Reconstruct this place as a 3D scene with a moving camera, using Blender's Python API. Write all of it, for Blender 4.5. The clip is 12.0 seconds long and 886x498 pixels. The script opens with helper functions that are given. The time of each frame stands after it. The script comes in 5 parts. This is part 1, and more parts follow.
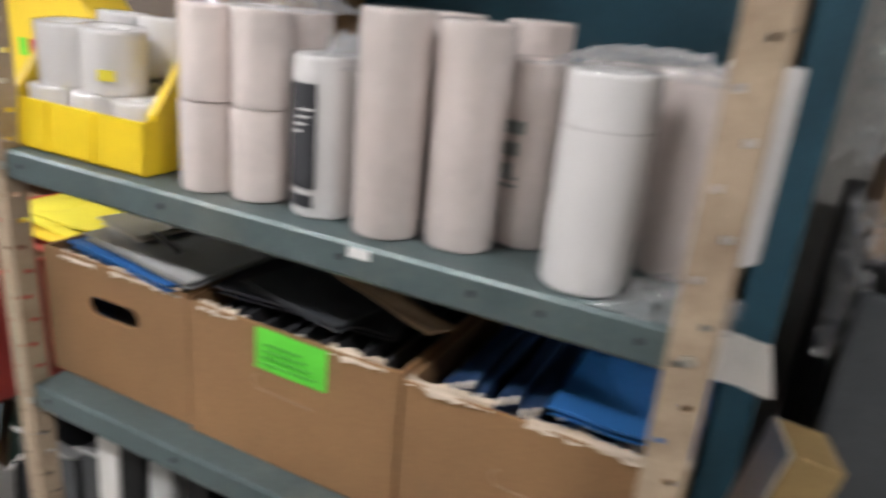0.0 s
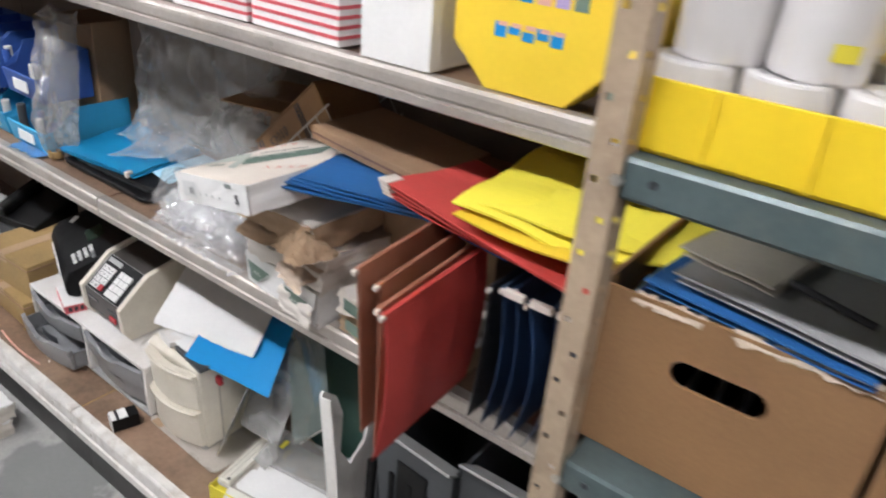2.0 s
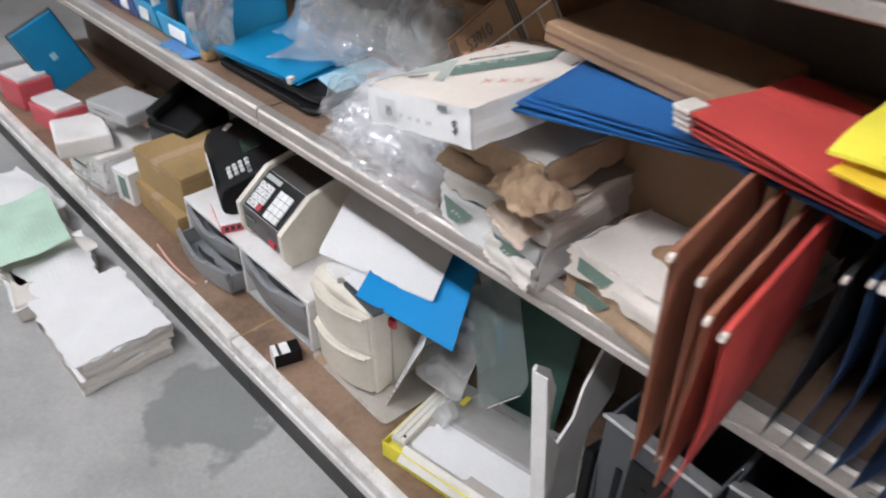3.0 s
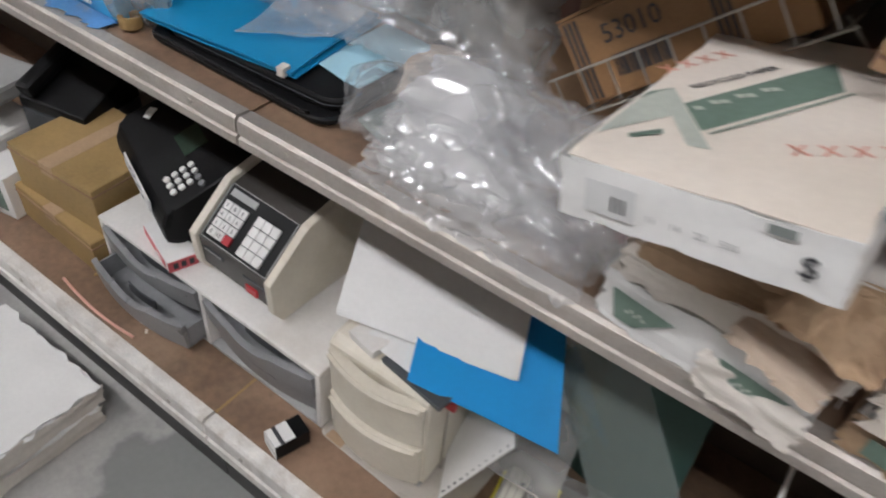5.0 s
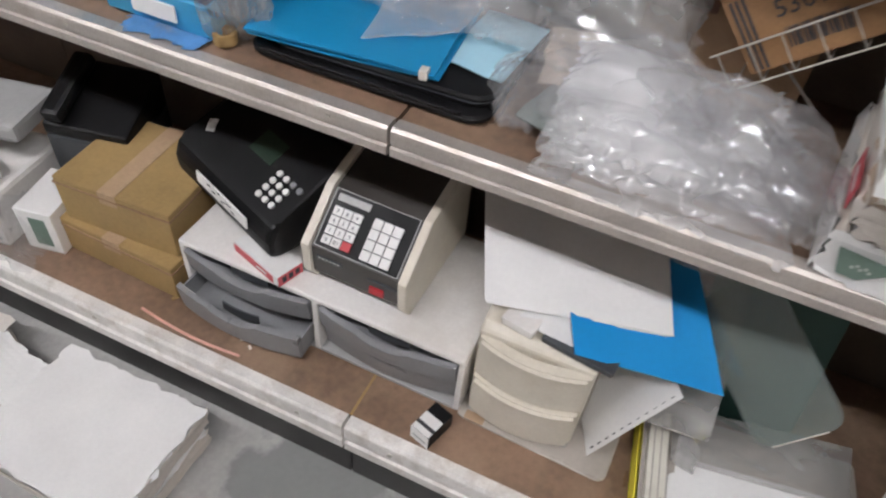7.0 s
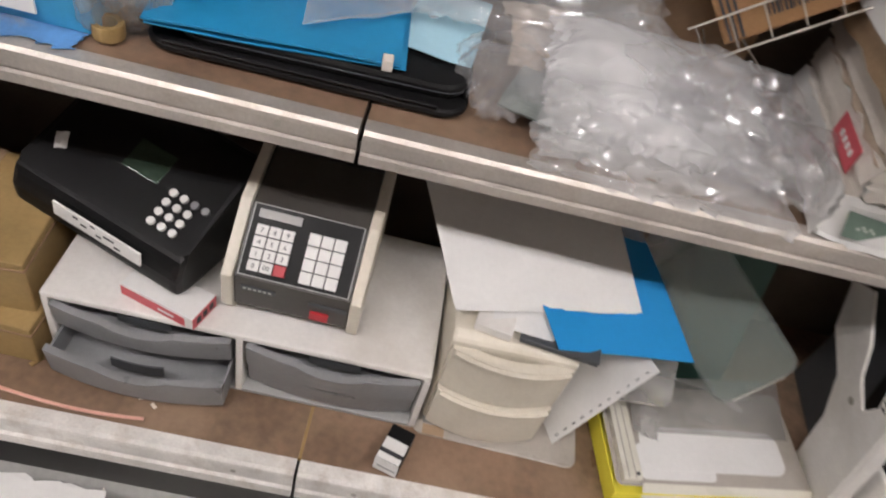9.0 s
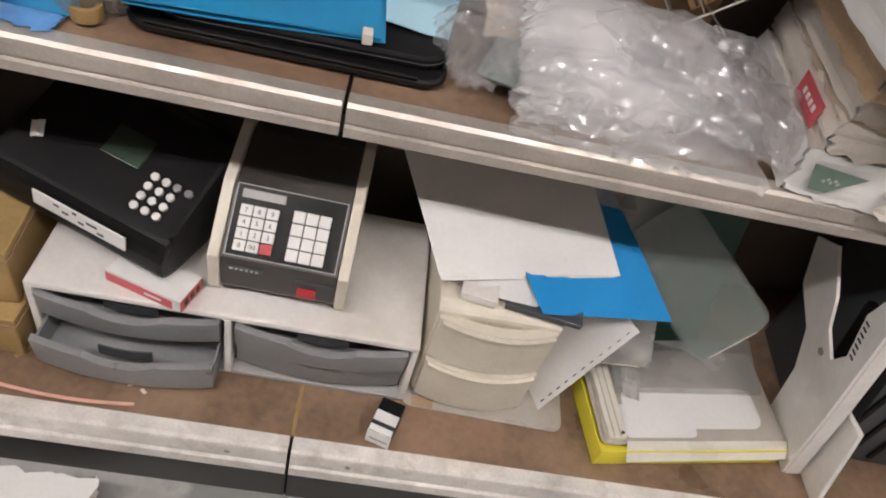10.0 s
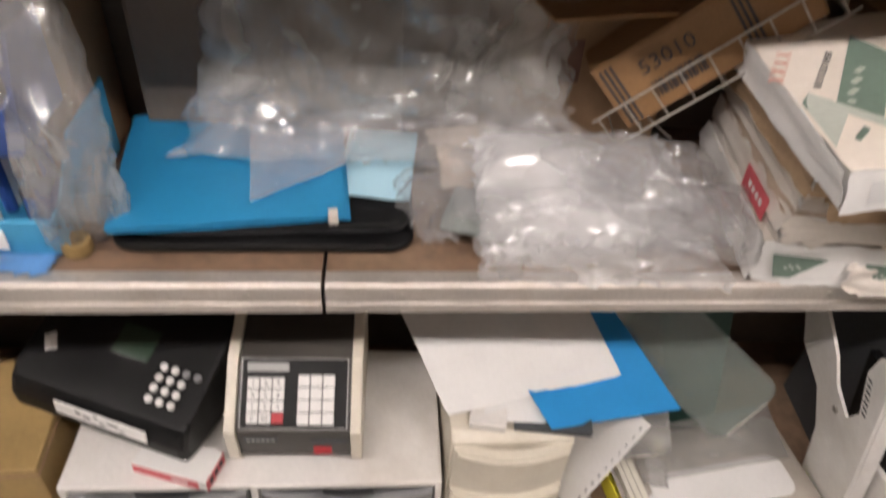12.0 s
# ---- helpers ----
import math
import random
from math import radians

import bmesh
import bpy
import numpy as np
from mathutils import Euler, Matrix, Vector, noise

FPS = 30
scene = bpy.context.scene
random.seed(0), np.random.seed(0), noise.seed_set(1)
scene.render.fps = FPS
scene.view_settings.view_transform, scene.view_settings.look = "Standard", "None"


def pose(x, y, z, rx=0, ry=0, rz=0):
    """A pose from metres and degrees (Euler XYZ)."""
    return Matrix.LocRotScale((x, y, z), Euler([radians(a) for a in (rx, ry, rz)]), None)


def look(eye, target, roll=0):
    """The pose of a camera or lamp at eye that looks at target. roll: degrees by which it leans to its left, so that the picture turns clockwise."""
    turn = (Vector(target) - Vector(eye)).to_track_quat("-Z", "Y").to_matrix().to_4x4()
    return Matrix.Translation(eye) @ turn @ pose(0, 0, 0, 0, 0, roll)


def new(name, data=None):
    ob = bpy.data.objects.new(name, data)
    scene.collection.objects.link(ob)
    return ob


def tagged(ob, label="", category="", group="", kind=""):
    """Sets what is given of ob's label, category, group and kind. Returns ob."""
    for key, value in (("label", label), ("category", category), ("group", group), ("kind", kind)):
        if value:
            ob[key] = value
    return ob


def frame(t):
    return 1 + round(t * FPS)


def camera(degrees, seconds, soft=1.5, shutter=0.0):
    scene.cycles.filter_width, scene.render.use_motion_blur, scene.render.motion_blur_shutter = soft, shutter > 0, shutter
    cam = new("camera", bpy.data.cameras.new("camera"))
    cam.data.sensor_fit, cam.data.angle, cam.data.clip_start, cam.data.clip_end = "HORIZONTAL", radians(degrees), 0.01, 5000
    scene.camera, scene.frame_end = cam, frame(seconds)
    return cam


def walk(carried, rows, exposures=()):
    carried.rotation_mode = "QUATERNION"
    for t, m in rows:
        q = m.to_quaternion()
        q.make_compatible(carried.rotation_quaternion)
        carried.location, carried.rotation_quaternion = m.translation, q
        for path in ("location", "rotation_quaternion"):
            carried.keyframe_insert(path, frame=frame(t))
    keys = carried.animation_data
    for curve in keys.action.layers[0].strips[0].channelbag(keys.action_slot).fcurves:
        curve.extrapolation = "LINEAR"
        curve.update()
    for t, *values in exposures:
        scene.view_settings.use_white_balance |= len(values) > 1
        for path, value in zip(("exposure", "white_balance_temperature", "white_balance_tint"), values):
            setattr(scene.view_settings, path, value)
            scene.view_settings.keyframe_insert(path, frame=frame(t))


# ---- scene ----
cam = camera(63.3, 12.0, soft=2.0, shutter=0.7)
PATH = [
    (0, (-0.205, 0.143, 1.7), (-0.999, 1.844, 1.009), 5.4),
    (0.5, (-0.357, 0.185, 1.683), (-1.388, 1.697, 0.877), 1.8),
    (1, (-0.539, 0.238, 1.653), (-1.682, 1.616, 0.762), 4.2),
    (1.5, (-0.739, 0.19, 1.652), (-1.762, 1.633, 0.719), 4.7),
    (2, (-0.897, 0.139, 1.652), (-1.924, 1.589, 0.734), 5.0),
    (2.5, (-1.061, 0.191, 1.622), (-2.229, 1.421, 0.562), 1.0),
    (2.7, (-1.145, 0.255, 1.584), (-2.338, 1.382, 0.441), 1.2),
    (4.3, (-1.597, 0.245, 1.495), (-2.363, 1.546, 0.183), 10.6),
    (4.5, (-1.669, 0.271, 1.481), (-2.471, 1.526, 0.146), 8.0),
    (5, (-1.865, 0.403, 1.449), (-2.636, 1.654, 0.092), 6.9),
    (5.5, (-1.938, 0.412, 1.424), (-2.532, 1.689, 0.004), 11.6),
    (6, (-2.051, 0.317, 1.454), (-2.338, 1.753, 0.092), 14.7),
    (6.5, (-2.15, 0.221, 1.485), (-2.587, 1.654, 0.16), 9.2),
    (6.7, (-2.183, 0.205, 1.498), (-2.673, 1.563, 0.114), 6.8),
    (8.3, (-2.418, 0.421, 1.41), (-2.69, 1.689, -0.112), 8.0),
    (8.5, (-2.453, 0.397, 1.407), (-2.604, 1.741, -0.067), 11.0),
    (9, (-2.553, 0.279, 1.396), (-2.388, 1.674, -0.028), 17.7),
    (9.5, (-2.582, 0.245, 1.403), (-2.338, 1.671, 0.022), 18.5),
    (10, (-2.574, 0.238, 1.386), (-2.316, 1.623, -0.034), 17.9),
    (10.5, (-2.569, 0.24, 1.393), (-2.322, 1.635, -0.018), 16.0),
    (11, (-2.555, 0.247, 1.483), (-2.438, 1.712, 0.127), 6.5),
    (11.5, (-2.545, 0.269, 1.478), (-2.342, 1.693, 0.088), 7.5),
    (12, (-2.533, 0.28, 1.516), (-2.359, 1.79, 0.216), 4.5),
]
walk(cam, [(t, look(eye, target, roll)) for t, eye, target, roll in PATH],
     [(0, 0.08, 6250, 9), (0.5, 0.04, 6350, 10), (1.0, -0.04, 6450, 10), (1.5, 0.05, 6400, 10), (2.5, 0.12, 5800, 10), (4.5, -0.2, 6250, 10), (5.0, -0.44, 6150, 10), (5.5, -0.6, 6150, 10), (6.0, -0.46, 6150, 10), (6.5, -0.22, 6150, 11), (8.5, -0.26, 6350, 13), (9.5, -0.2, 6700, 14), (11, -0.2, 6650, 13), (12, -0.1, 6950, 16)])

# ---- light ----
world = bpy.data.worlds.new("world")
scene.world = world
world.use_nodes = True
world.node_tree.nodes["Background"].inputs[0].default_value = (0.9, 0.95, 1.0, 1)
world.node_tree.nodes["Background"].inputs[1].default_value = 0.03
TUBE_POWER = 125.0


# ---- materials ----
def mat(name, color, rough=0.6, metal=0.0, var=0.15, scale=8.0, fine=120.0, bump=0.15, stain=None, stain_amt=0.35, stain_scale=3.0,
        trans=0.0, spec=0.5, island=0.0, coat=0.0, alpha=1.0):
    """A surface with grain at two scales, optional stains of another colour and relief."""
    m = bpy.data.materials.new(name)
    m.use_nodes = True
    nt = m.node_tree
    n, l = nt.nodes, nt.links
    bsdf = n["Principled BSDF"]
    tc = n.new("ShaderNodeTexCoord")
    geo = n.new("ShaderNodeNewGeometry")
    big = n.new("ShaderNodeTexNoise")
    big.inputs["Scale"].default_value, big.inputs["Detail"].default_value = scale, 5.0
    sm = n.new("ShaderNodeTexNoise")
    sm.inputs["Scale"].default_value, sm.inputs["Detail"].default_value = fine, 3.0
    for t in (big, sm):
        l.new(geo.outputs["Position"], t.inputs["Vector"])
    mixf = n.new("ShaderNodeMath")
    mixf.operation = "MULTIPLY_ADD"
    l.new(sm.outputs[0], mixf.inputs[0])
    mixf.inputs[1].default_value = 0.45
    l.new(big.outputs[0], mixf.inputs[2])
    ramp = n.new("ShaderNodeMapRange")
    ramp.inputs[1].default_value, ramp.inputs[2].default_value = 0.45, 1.0
    ramp.inputs[3].default_value, ramp.inputs[4].default_value = 1 - var, 1 + var
    l.new(mixf.outputs[0], ramp.inputs[0])
    src = ramp.outputs[0]
    if island:
        oi = n.new("ShaderNodeObjectInfo")
        r2 = n.new("ShaderNodeMapRange")
        r2.inputs[3].default_value, r2.inputs[4].default_value = 1 - island, 1 + island
        l.new(oi.outputs["Random"], r2.inputs[0])
        mul = n.new("ShaderNodeMath")
        mul.operation = "MULTIPLY"
        l.new(src, mul.inputs[0])
        l.new(r2.outputs[0], mul.inputs[1])
        src = mul.outputs[0]
    vm = n.new("ShaderNodeVectorMath")
    vm.operation = "SCALE"
    vm.inputs[0].default_value = color
    l.new(src, vm.inputs["Scale"])
    col = vm.outputs[0]
    if stain:
        st = n.new("ShaderNodeTexNoise")
        st.inputs["Scale"].default_value, st.inputs["Detail"].default_value, st.inputs["Roughness"].default_value = stain_scale, 8.0, 0.65
        l.new(geo.outputs["Position"], st.inputs["Vector"])
        mr = n.new("ShaderNodeMapRange")
        mr.inputs[1].default_value, mr.inputs[2].default_value = 0.5, 0.68
        mr.inputs[3].default_value, mr.inputs[4].default_value = 0.0, stain_amt
        l.new(st.outputs[0], mr.inputs[0])
        mx = n.new("ShaderNodeMix")
        mx.data_type = "RGBA"
        l.new(mr.outputs[0], mx.inputs["Factor"])
        l.new(col, mx.inputs["A"])
        mx.inputs["B"].default_value = (*stain, 1)
        col = mx.outputs["Result"]
    l.new(col, bsdf.inputs["Base Color"])
    rr = n.new("ShaderNodeMapRange")
    rr.inputs[1].default_value, rr.inputs[2].default_value = 0.3, 0.7
    rr.inputs[3].default_value, rr.inputs[4].default_value = max(0.02, rough - 0.1), min(1.0, rough + 0.1)
    l.new(big.outputs[0], rr.inputs[0])
    l.new(rr.outputs[0], bsdf.inputs["Roughness"])
    bsdf.inputs["Metallic"].default_value = metal
    bsdf.inputs["Specular IOR Level"].default_value = spec
    bsdf.inputs["Transmission Weight"].default_value = trans
    bsdf.inputs["Coat Weight"].default_value = coat
    bsdf.inputs["Alpha"].default_value = alpha
    if bump:
        bp = n.new("ShaderNodeBump")
        bp.inputs["Strength"].default_value, bp.inputs["Distance"].default_value = bump, 0.003
        l.new(mixf.outputs[0], bp.inputs["Height"])
        l.new(bp.outputs[0], bsdf.inputs["Normal"])
    return m


def film_mat(name, tint, alpha, gloss=0.7, crease=9.0, stretch=(1.0, 3.2, 2.2)):
    """Thin plastic film: see-through between its creases, whiter and shiny along them."""
    m = bpy.data.materials.new(name)
    m.use_nodes = True
    nt = m.node_tree
    n, l = nt.nodes, nt.links
    out = n["Material Output"]
    n.remove(n["Principled BSDF"])
    tr = n.new("ShaderNodeBsdfTransparent")
    tr.inputs[0].default_value = (*[min(1, 0.75 + 0.25 * c) for c in tint], 1)
    gl = n.new("ShaderNodeBsdfGlossy")
    gl.inputs["Roughness"].default_value = 0.1
    df = n.new("ShaderNodeBsdfDiffuse")
    df.inputs[0].default_value = (*tint, 1)
    tl = n.new("ShaderNodeBsdfTranslucent")
    tl.inputs[0].default_value = (*tint, 1)
    geo = n.new("ShaderNodeNewGeometry")
    mp = n.new("ShaderNodeMapping")
    mp.inputs["Scale"].default_value = stretch
    mp.inputs["Rotation"].default_value = (0.2, 0.3, 0.45)
    l.new(geo.outputs["Position"], mp.inputs["Vector"])
    ridge = n.new("ShaderNodeTexNoise")
    ridge.noise_type = "RIDGED_MULTIFRACTAL"
    ridge.inputs["Scale"].default_value, ridge.inputs["Detail"].default_value = crease, 1.6
    ridge.inputs["Roughness"].default_value, ridge.inputs["Distortion"].default_value = 0.4, 0.6
    l.new(mp.outputs[0], ridge.inputs["Vector"])
    soft = n.new("ShaderNodeTexNoise")
    soft.inputs["Scale"].default_value, soft.inputs["Detail"].default_value = crease * 0.6, 3.0
    l.new(geo.outputs["Position"], soft.inputs["Vector"])
    bp = n.new("ShaderNodeBump")
    bp.inputs["Strength"].default_value, bp.inputs["Distance"].default_value = 0.22, 0.008
    l.new(ridge.outputs[0], bp.inputs["Height"])
    l.new(bp.outputs[0], df.inputs["Normal"])
    fr = n.new("ShaderNodeLayerWeight")
    fr.inputs["Blend"].default_value = 0.15
    l.new(bp.outputs[0], fr.inputs["Normal"])
    body = n.new("ShaderNodeMixShader")
    body.inputs[0].default_value = 0.28
    l.new(df.outputs[0], body.inputs[1])
    l.new(tl.outputs[0], body.inputs[2])
    add = n.new("ShaderNodeMath")
    add.operation = "MULTIPLY_ADD"
    add.inputs[1].default_value = 0.35
    l.new(ridge.outputs[0], add.inputs[0])
    l.new(soft.outputs[0], add.inputs[2])
    mr = n.new("ShaderNodeMapRange")
    mr.inputs[1].default_value, mr.inputs[2].default_value = 0.45, 1.1
    mr.inputs[3].default_value, mr.inputs[4].default_value = alpha * 0.5, min(1, alpha * 1.8)
    l.new(add.outputs[0], mr.inputs[0])
    a = n.new("ShaderNodeMixShader")
    l.new(mr.outputs[0], a.inputs[0])
    l.new(tr.outputs[0], a.inputs[1])
    l.new(body.outputs[0], a.inputs[2])
    ml = n.new("ShaderNodeMath")
    ml.operation = "MULTIPLY_ADD"
    ml.use_clamp = True
    ml.inputs[1].default_value, ml.inputs[2].default_value = gloss, 0.1 * gloss
    l.new(fr.outputs[1], ml.inputs[0])
    b = n.new("ShaderNodeMixShader")
    l.new(ml.outputs[0], b.inputs[0])
    l.new(a.outputs[0], b.inputs[1])
    l.new(gl.outputs[0], b.inputs[2])
    l.new(b.outputs[0], out.inputs[0])
    return m


def floor_mat():
    """Worn concrete with a dark spill beside the shelving."""
    m = mat("concrete", (0.39, 0.38, 0.36), 0.75, var=0.22, scale=2.2, fine=70, bump=0.2, stain=(0.2, 0.2, 0.195), stain_amt=0.55, stain_scale=1.6)
    nt = m.node_tree
    n, l = nt.nodes, nt.links
    bsdf = n["Principled BSDF"]
    link = bsdf.inputs["Base Color"].links[0]
    geo = n.new("ShaderNodeNewGeometry")
    sub = n.new("ShaderNodeVectorMath")
    sub.operation = "DISTANCE"
    noi = n.new("ShaderNodeTexNoise")
    noi.inputs["Scale"].default_value, noi.inputs["Detail"].default_value = 7.0, 4.0
    l.new(geo.outputs["Position"], noi.inputs["Vector"])
    l.new(geo.outputs["Position"], sub.inputs[0])
    sub.inputs[1].default_value = (-2.66, 0.76, 0.0)
    ad = n.new("ShaderNodeMath")
    ad.operation = "MULTIPLY_ADD"
    ad.inputs[1].default_value = 0.35
    l.new(noi.outputs[0], ad.inputs[0])
    l.new(sub.outputs["Value"], ad.inputs[2])
    mr = n.new("ShaderNodeMapRange")
    mr.inputs[1].default_value, mr.inputs[2].default_value = 0.34, 0.37
    mr.inputs[3].default_value, mr.inputs[4].default_value = 0.75, 0.0
    l.new(ad.outputs[0], mr.inputs[0])
    mx = n.new("ShaderNodeMix")
    mx.data_type = "RGBA"
    l.new(mr.outputs[0], mx.inputs["Factor"])
    l.new(link.from_socket, mx.inputs["A"])
    mx.inputs["B"].default_value = (0.17, 0.175, 0.17, 1)
    l.new(mx.outputs["Result"], bsdf.inputs["Base Color"])
    return m


M = {
    "floor": floor_mat(),
    "wall": mat("wall_paint", (0.26, 0.245, 0.225), 0.8, stain=(0.3, 0.27, 0.24)),
    "ceiling": mat("ceiling_tile", (0.4, 0.38, 0.365), 0.9),
    "lip": mat("scuffed_shelf_metal", (0.55, 0.505, 0.46), 0.46, metal=0.55, var=0.2, scale=10, fine=200, bump=0.08, stain=(0.36, 0.3, 0.24), stain_amt=0.45, stain_scale=20),
    "lip_white": mat("chipped_white_enamel", (0.82, 0.79, 0.75), 0.4, metal=0.1, var=0.2, scale=14, fine=200, bump=0.1, stain=(0.42, 0.34, 0.26), stain_amt=0.4, stain_scale=26),
    "deck": mat("brown_shelf_board", (0.205, 0.13, 0.085), 0.36, var=0.45, scale=5, fine=60, bump=0.14, stain=(0.34, 0.235, 0.155), stain_amt=0.65, stain_scale=6),
    "rack_dark": mat("dark_rack_metal", (0.065, 0.062, 0.06), 0.55, metal=0.2, stain=(0.09, 0.08, 0.07)),
    "rack_back": mat("brown_back_panel", (0.15, 0.115, 0.09), 0.7, stain=(0.05, 0.045, 0.04)),
    "green_metal": mat("grey_green_enamel", (0.085, 0.115, 0.117), 0.42, metal=0.25, var=0.2, stain=(0.2, 0.2, 0.17), stain_amt=0.45, stain_scale=7),
    "tan_metal": mat("tan_enamel", (0.43, 0.33, 0.23), 0.5, metal=0.1, var=0.18, stain=(0.22, 0.15, 0.1), stain_amt=0.6, stain_scale=11),
    "teal": mat("teal_painted_panel", (0.025, 0.085, 0.125), 0.6, var=0.2, stain=(0.02, 0.045, 0.06)),
    "card": mat("brown_corrugated_board", (0.26, 0.14, 0.06), 0.8, var=0.2, scale=5, fine=220, bump=0.1, stain=(0.22, 0.12, 0.055), stain_amt=0.6),
    "card_dark": mat("dull_brown_board", (0.3, 0.185, 0.105), 0.8, var=0.15, stain=(0.2, 0.13, 0.08)),
    "kraft": mat("kraft_paper", (0.42, 0.29, 0.18), 0.75, var=0.2, stain=(0.3, 0.19, 0.11)),
    "carton_yellow": mat("yellowed_carton", (0.34, 0.225, 0.09), 0.7, var=0.2, stain=(0.32, 0.21, 0.1)),
    "white_paper": mat("white_paper", (0.8, 0.79, 0.77), 0.75, var=0.06, bump=0.08),
    "old_paper": mat("yellowed_paper", (0.68, 0.63, 0.57), 0.75, var=0.1, stain=(0.55, 0.46, 0.36)),
    "cream_paper": mat("cream_wrapper", (0.83, 0.755, 0.67), 0.6, var=0.08, stain=(0.6, 0.5, 0.4), stain_amt=0.3),
    "roll": mat("pinkish_paper_roll", (0.79, 0.7, 0.66), 0.6, var=0.14, scale=9, island=0.12, stain=(0.68, 0.55, 0.49), stain_amt=0.35),
    "roll_white": mat("white_paper_roll", (0.82, 0.8, 0.79), 0.55, var=0.06),
    "yellow_plastic": mat("yellow_bin_plastic", (0.83, 0.58, 0.015), 0.38, var=0.07, bump=0.06),
    "yellow_paper": mat("yellow_card", (0.83, 0.72, 0.06), 0.7, var=0.06),
    "yellow_box": mat("yellow_printed_card", (0.85, 0.6, 0.04), 0.45, var=0.06),
    "red_card": mat("red_file_card", (0.52, 0.06, 0.05), 0.65, var=0.14, stain=(0.4, 0.05, 0.045)),
    "rust_card": mat("rust_file_card", (0.36, 0.15, 0.09), 0.7, var=0.15),
    "navy_card": mat("navy_file_card", (0.02, 0.05, 0.125), 0.65, var=0.25, island=0.35),
    "blue_card": mat("blue_file_card", (0.02, 0.12, 0.34), 0.6, var=0.14, island=0.15),
    "blue_folder": mat("bright_blue_folder", (0.012, 0.23, 0.46), 0.45, var=0.08),
    "blue_sheet": mat("blue_card_sheet", (0.008, 0.26, 0.62), 0.55, var=0.07),
    "pale_blue": mat("pale_blue_card", (0.42, 0.68, 0.8), 0.5, var=0.05),
    "blue_plastic": mat("blue_bin_plastic", (0.035, 0.09, 0.32), 0.4, var=0.12, island=0.2),
    "sky_plastic": mat("sky_blue_bin_plastic", (0.05, 0.36, 0.62), 0.4, var=0.1),
    "black_card": mat("black_file_card", (0.034, 0.034, 0.038), 0.55, var=0.2),
    "grey_card": mat("grey_folder_card", (0.2, 0.22, 0.21), 0.5, var=0.15),
    "black_plastic": mat("black_plastic", (0.006, 0.006, 0.0064), 0.48, var=0.2, bump=0.08, spec=0.18),
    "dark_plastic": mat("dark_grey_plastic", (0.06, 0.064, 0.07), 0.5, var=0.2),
    "grey_plastic": mat("smoky_grey_plastic", (0.25, 0.252, 0.258), 0.35, var=0.12),
    "pale_grey": mat("pale_grey_plastic", (0.4, 0.4, 0.39), 0.5, var=0.1, stain=(0.28, 0.27, 0.26)),
    "white_plastic": mat("dusty_white_plastic", (0.8, 0.775, 0.74), 0.42, var=0.1, stain=(0.55, 0.49, 0.42), stain_amt=0.4),
    "cream_plastic": mat("aged_cream_plastic", (0.73, 0.68, 0.58), 0.45, var=0.1, stain=(0.5, 0.42, 0.3), stain_amt=0.4),
    "key_white": mat("white_keys", (0.78, 0.77, 0.75), 0.4, var=0.05),
    "key_red": mat("red_key", (0.5, 0.03, 0.04), 0.4),
    "panel_dark": mat("brown_black_panel", (0.05, 0.045, 0.04), 0.4, var=0.15),
    "screen": mat("dull_green_display", (0.03, 0.05, 0.035), 0.15),
    "ink": mat("black_ink", (0.03, 0.03, 0.035), 0.6),
    "ink_brown": mat("brown_ink", (0.14, 0.07, 0.05), 0.6),
    "ink_red": mat("faded_red_ink", (0.68, 0.3, 0.22), 0.6),
    "green_print": mat("grey_green_print", (0.15, 0.215, 0.175), 0.6, var=0.18),
    "green_deep": mat("dark_green_folder", (0.03, 0.075, 0.06), 0.5, var=0.12),
    "green_pale": mat("pale_green_print", (0.5, 0.53, 0.47), 0.6),
    "green_label": mat("fluorescent_green_label", (0.14, 0.72, 0.05), 0.6, var=0.06),
    "green_dark": mat("dark_green_ink", (0.08, 0.4, 0.04), 0.6),
    "green_sheet": mat("mint_paper", (0.5, 0.68, 0.54), 0.7),
    "pink": mat("pink_strip", (0.75, 0.42, 0.34), 0.5),
    "red_print": mat("red_printed_card", (0.6, 0.1, 0.12), 0.5),
    "clear_film": film_mat("clear_plastic_film", (0.98, 0.98, 0.99), 0.26, 0.55),
    "white_film": film_mat("milky_plastic_film", (1.0, 1.0, 1.0), 0.5, 0.62),
    "torn_board": mat("torn_pale_board", (0.56, 0.46, 0.36), 0.85, var=0.15, stain=(0.4, 0.28, 0.18)),
    "wrapper_brown": mat("torn_brown_wrapper", (0.5, 0.4, 0.31), 0.7, var=0.14, scale=12, stain=(0.38, 0.28, 0.2)),
    "wrap_film": film_mat("clear_wrap", (0.96, 0.94, 0.93), 0.1, 0.55),
    "smoke_film": film_mat("dusty_plastic_film", (0.78, 0.77, 0.75), 0.42, 0.55),
    "green_film": film_mat("greenish_plastic_sheet", (0.6, 0.68, 0.64), 0.22, 0.35, 4.0),
    "wire": mat("dull_steel_wire", (0.5, 0.47, 0.42), 0.4, metal=0.8),
    "tab": mat("white_plastic_tab", (0.7, 0.64, 0.57), 0.45),
    "label_grey": mat("faint_grey_print", (0.66, 0.66, 0.65), 0.6, var=0.06),
    "frosted": mat("frosted_plastic", (0.46, 0.42, 0.37), 0.35, var=0.12, stain=(0.34, 0.3, 0.25), stain_amt=0.5),
    "milky": mat("milky_cream_plastic", (0.72, 0.69, 0.6), 0.3, var=0.08),
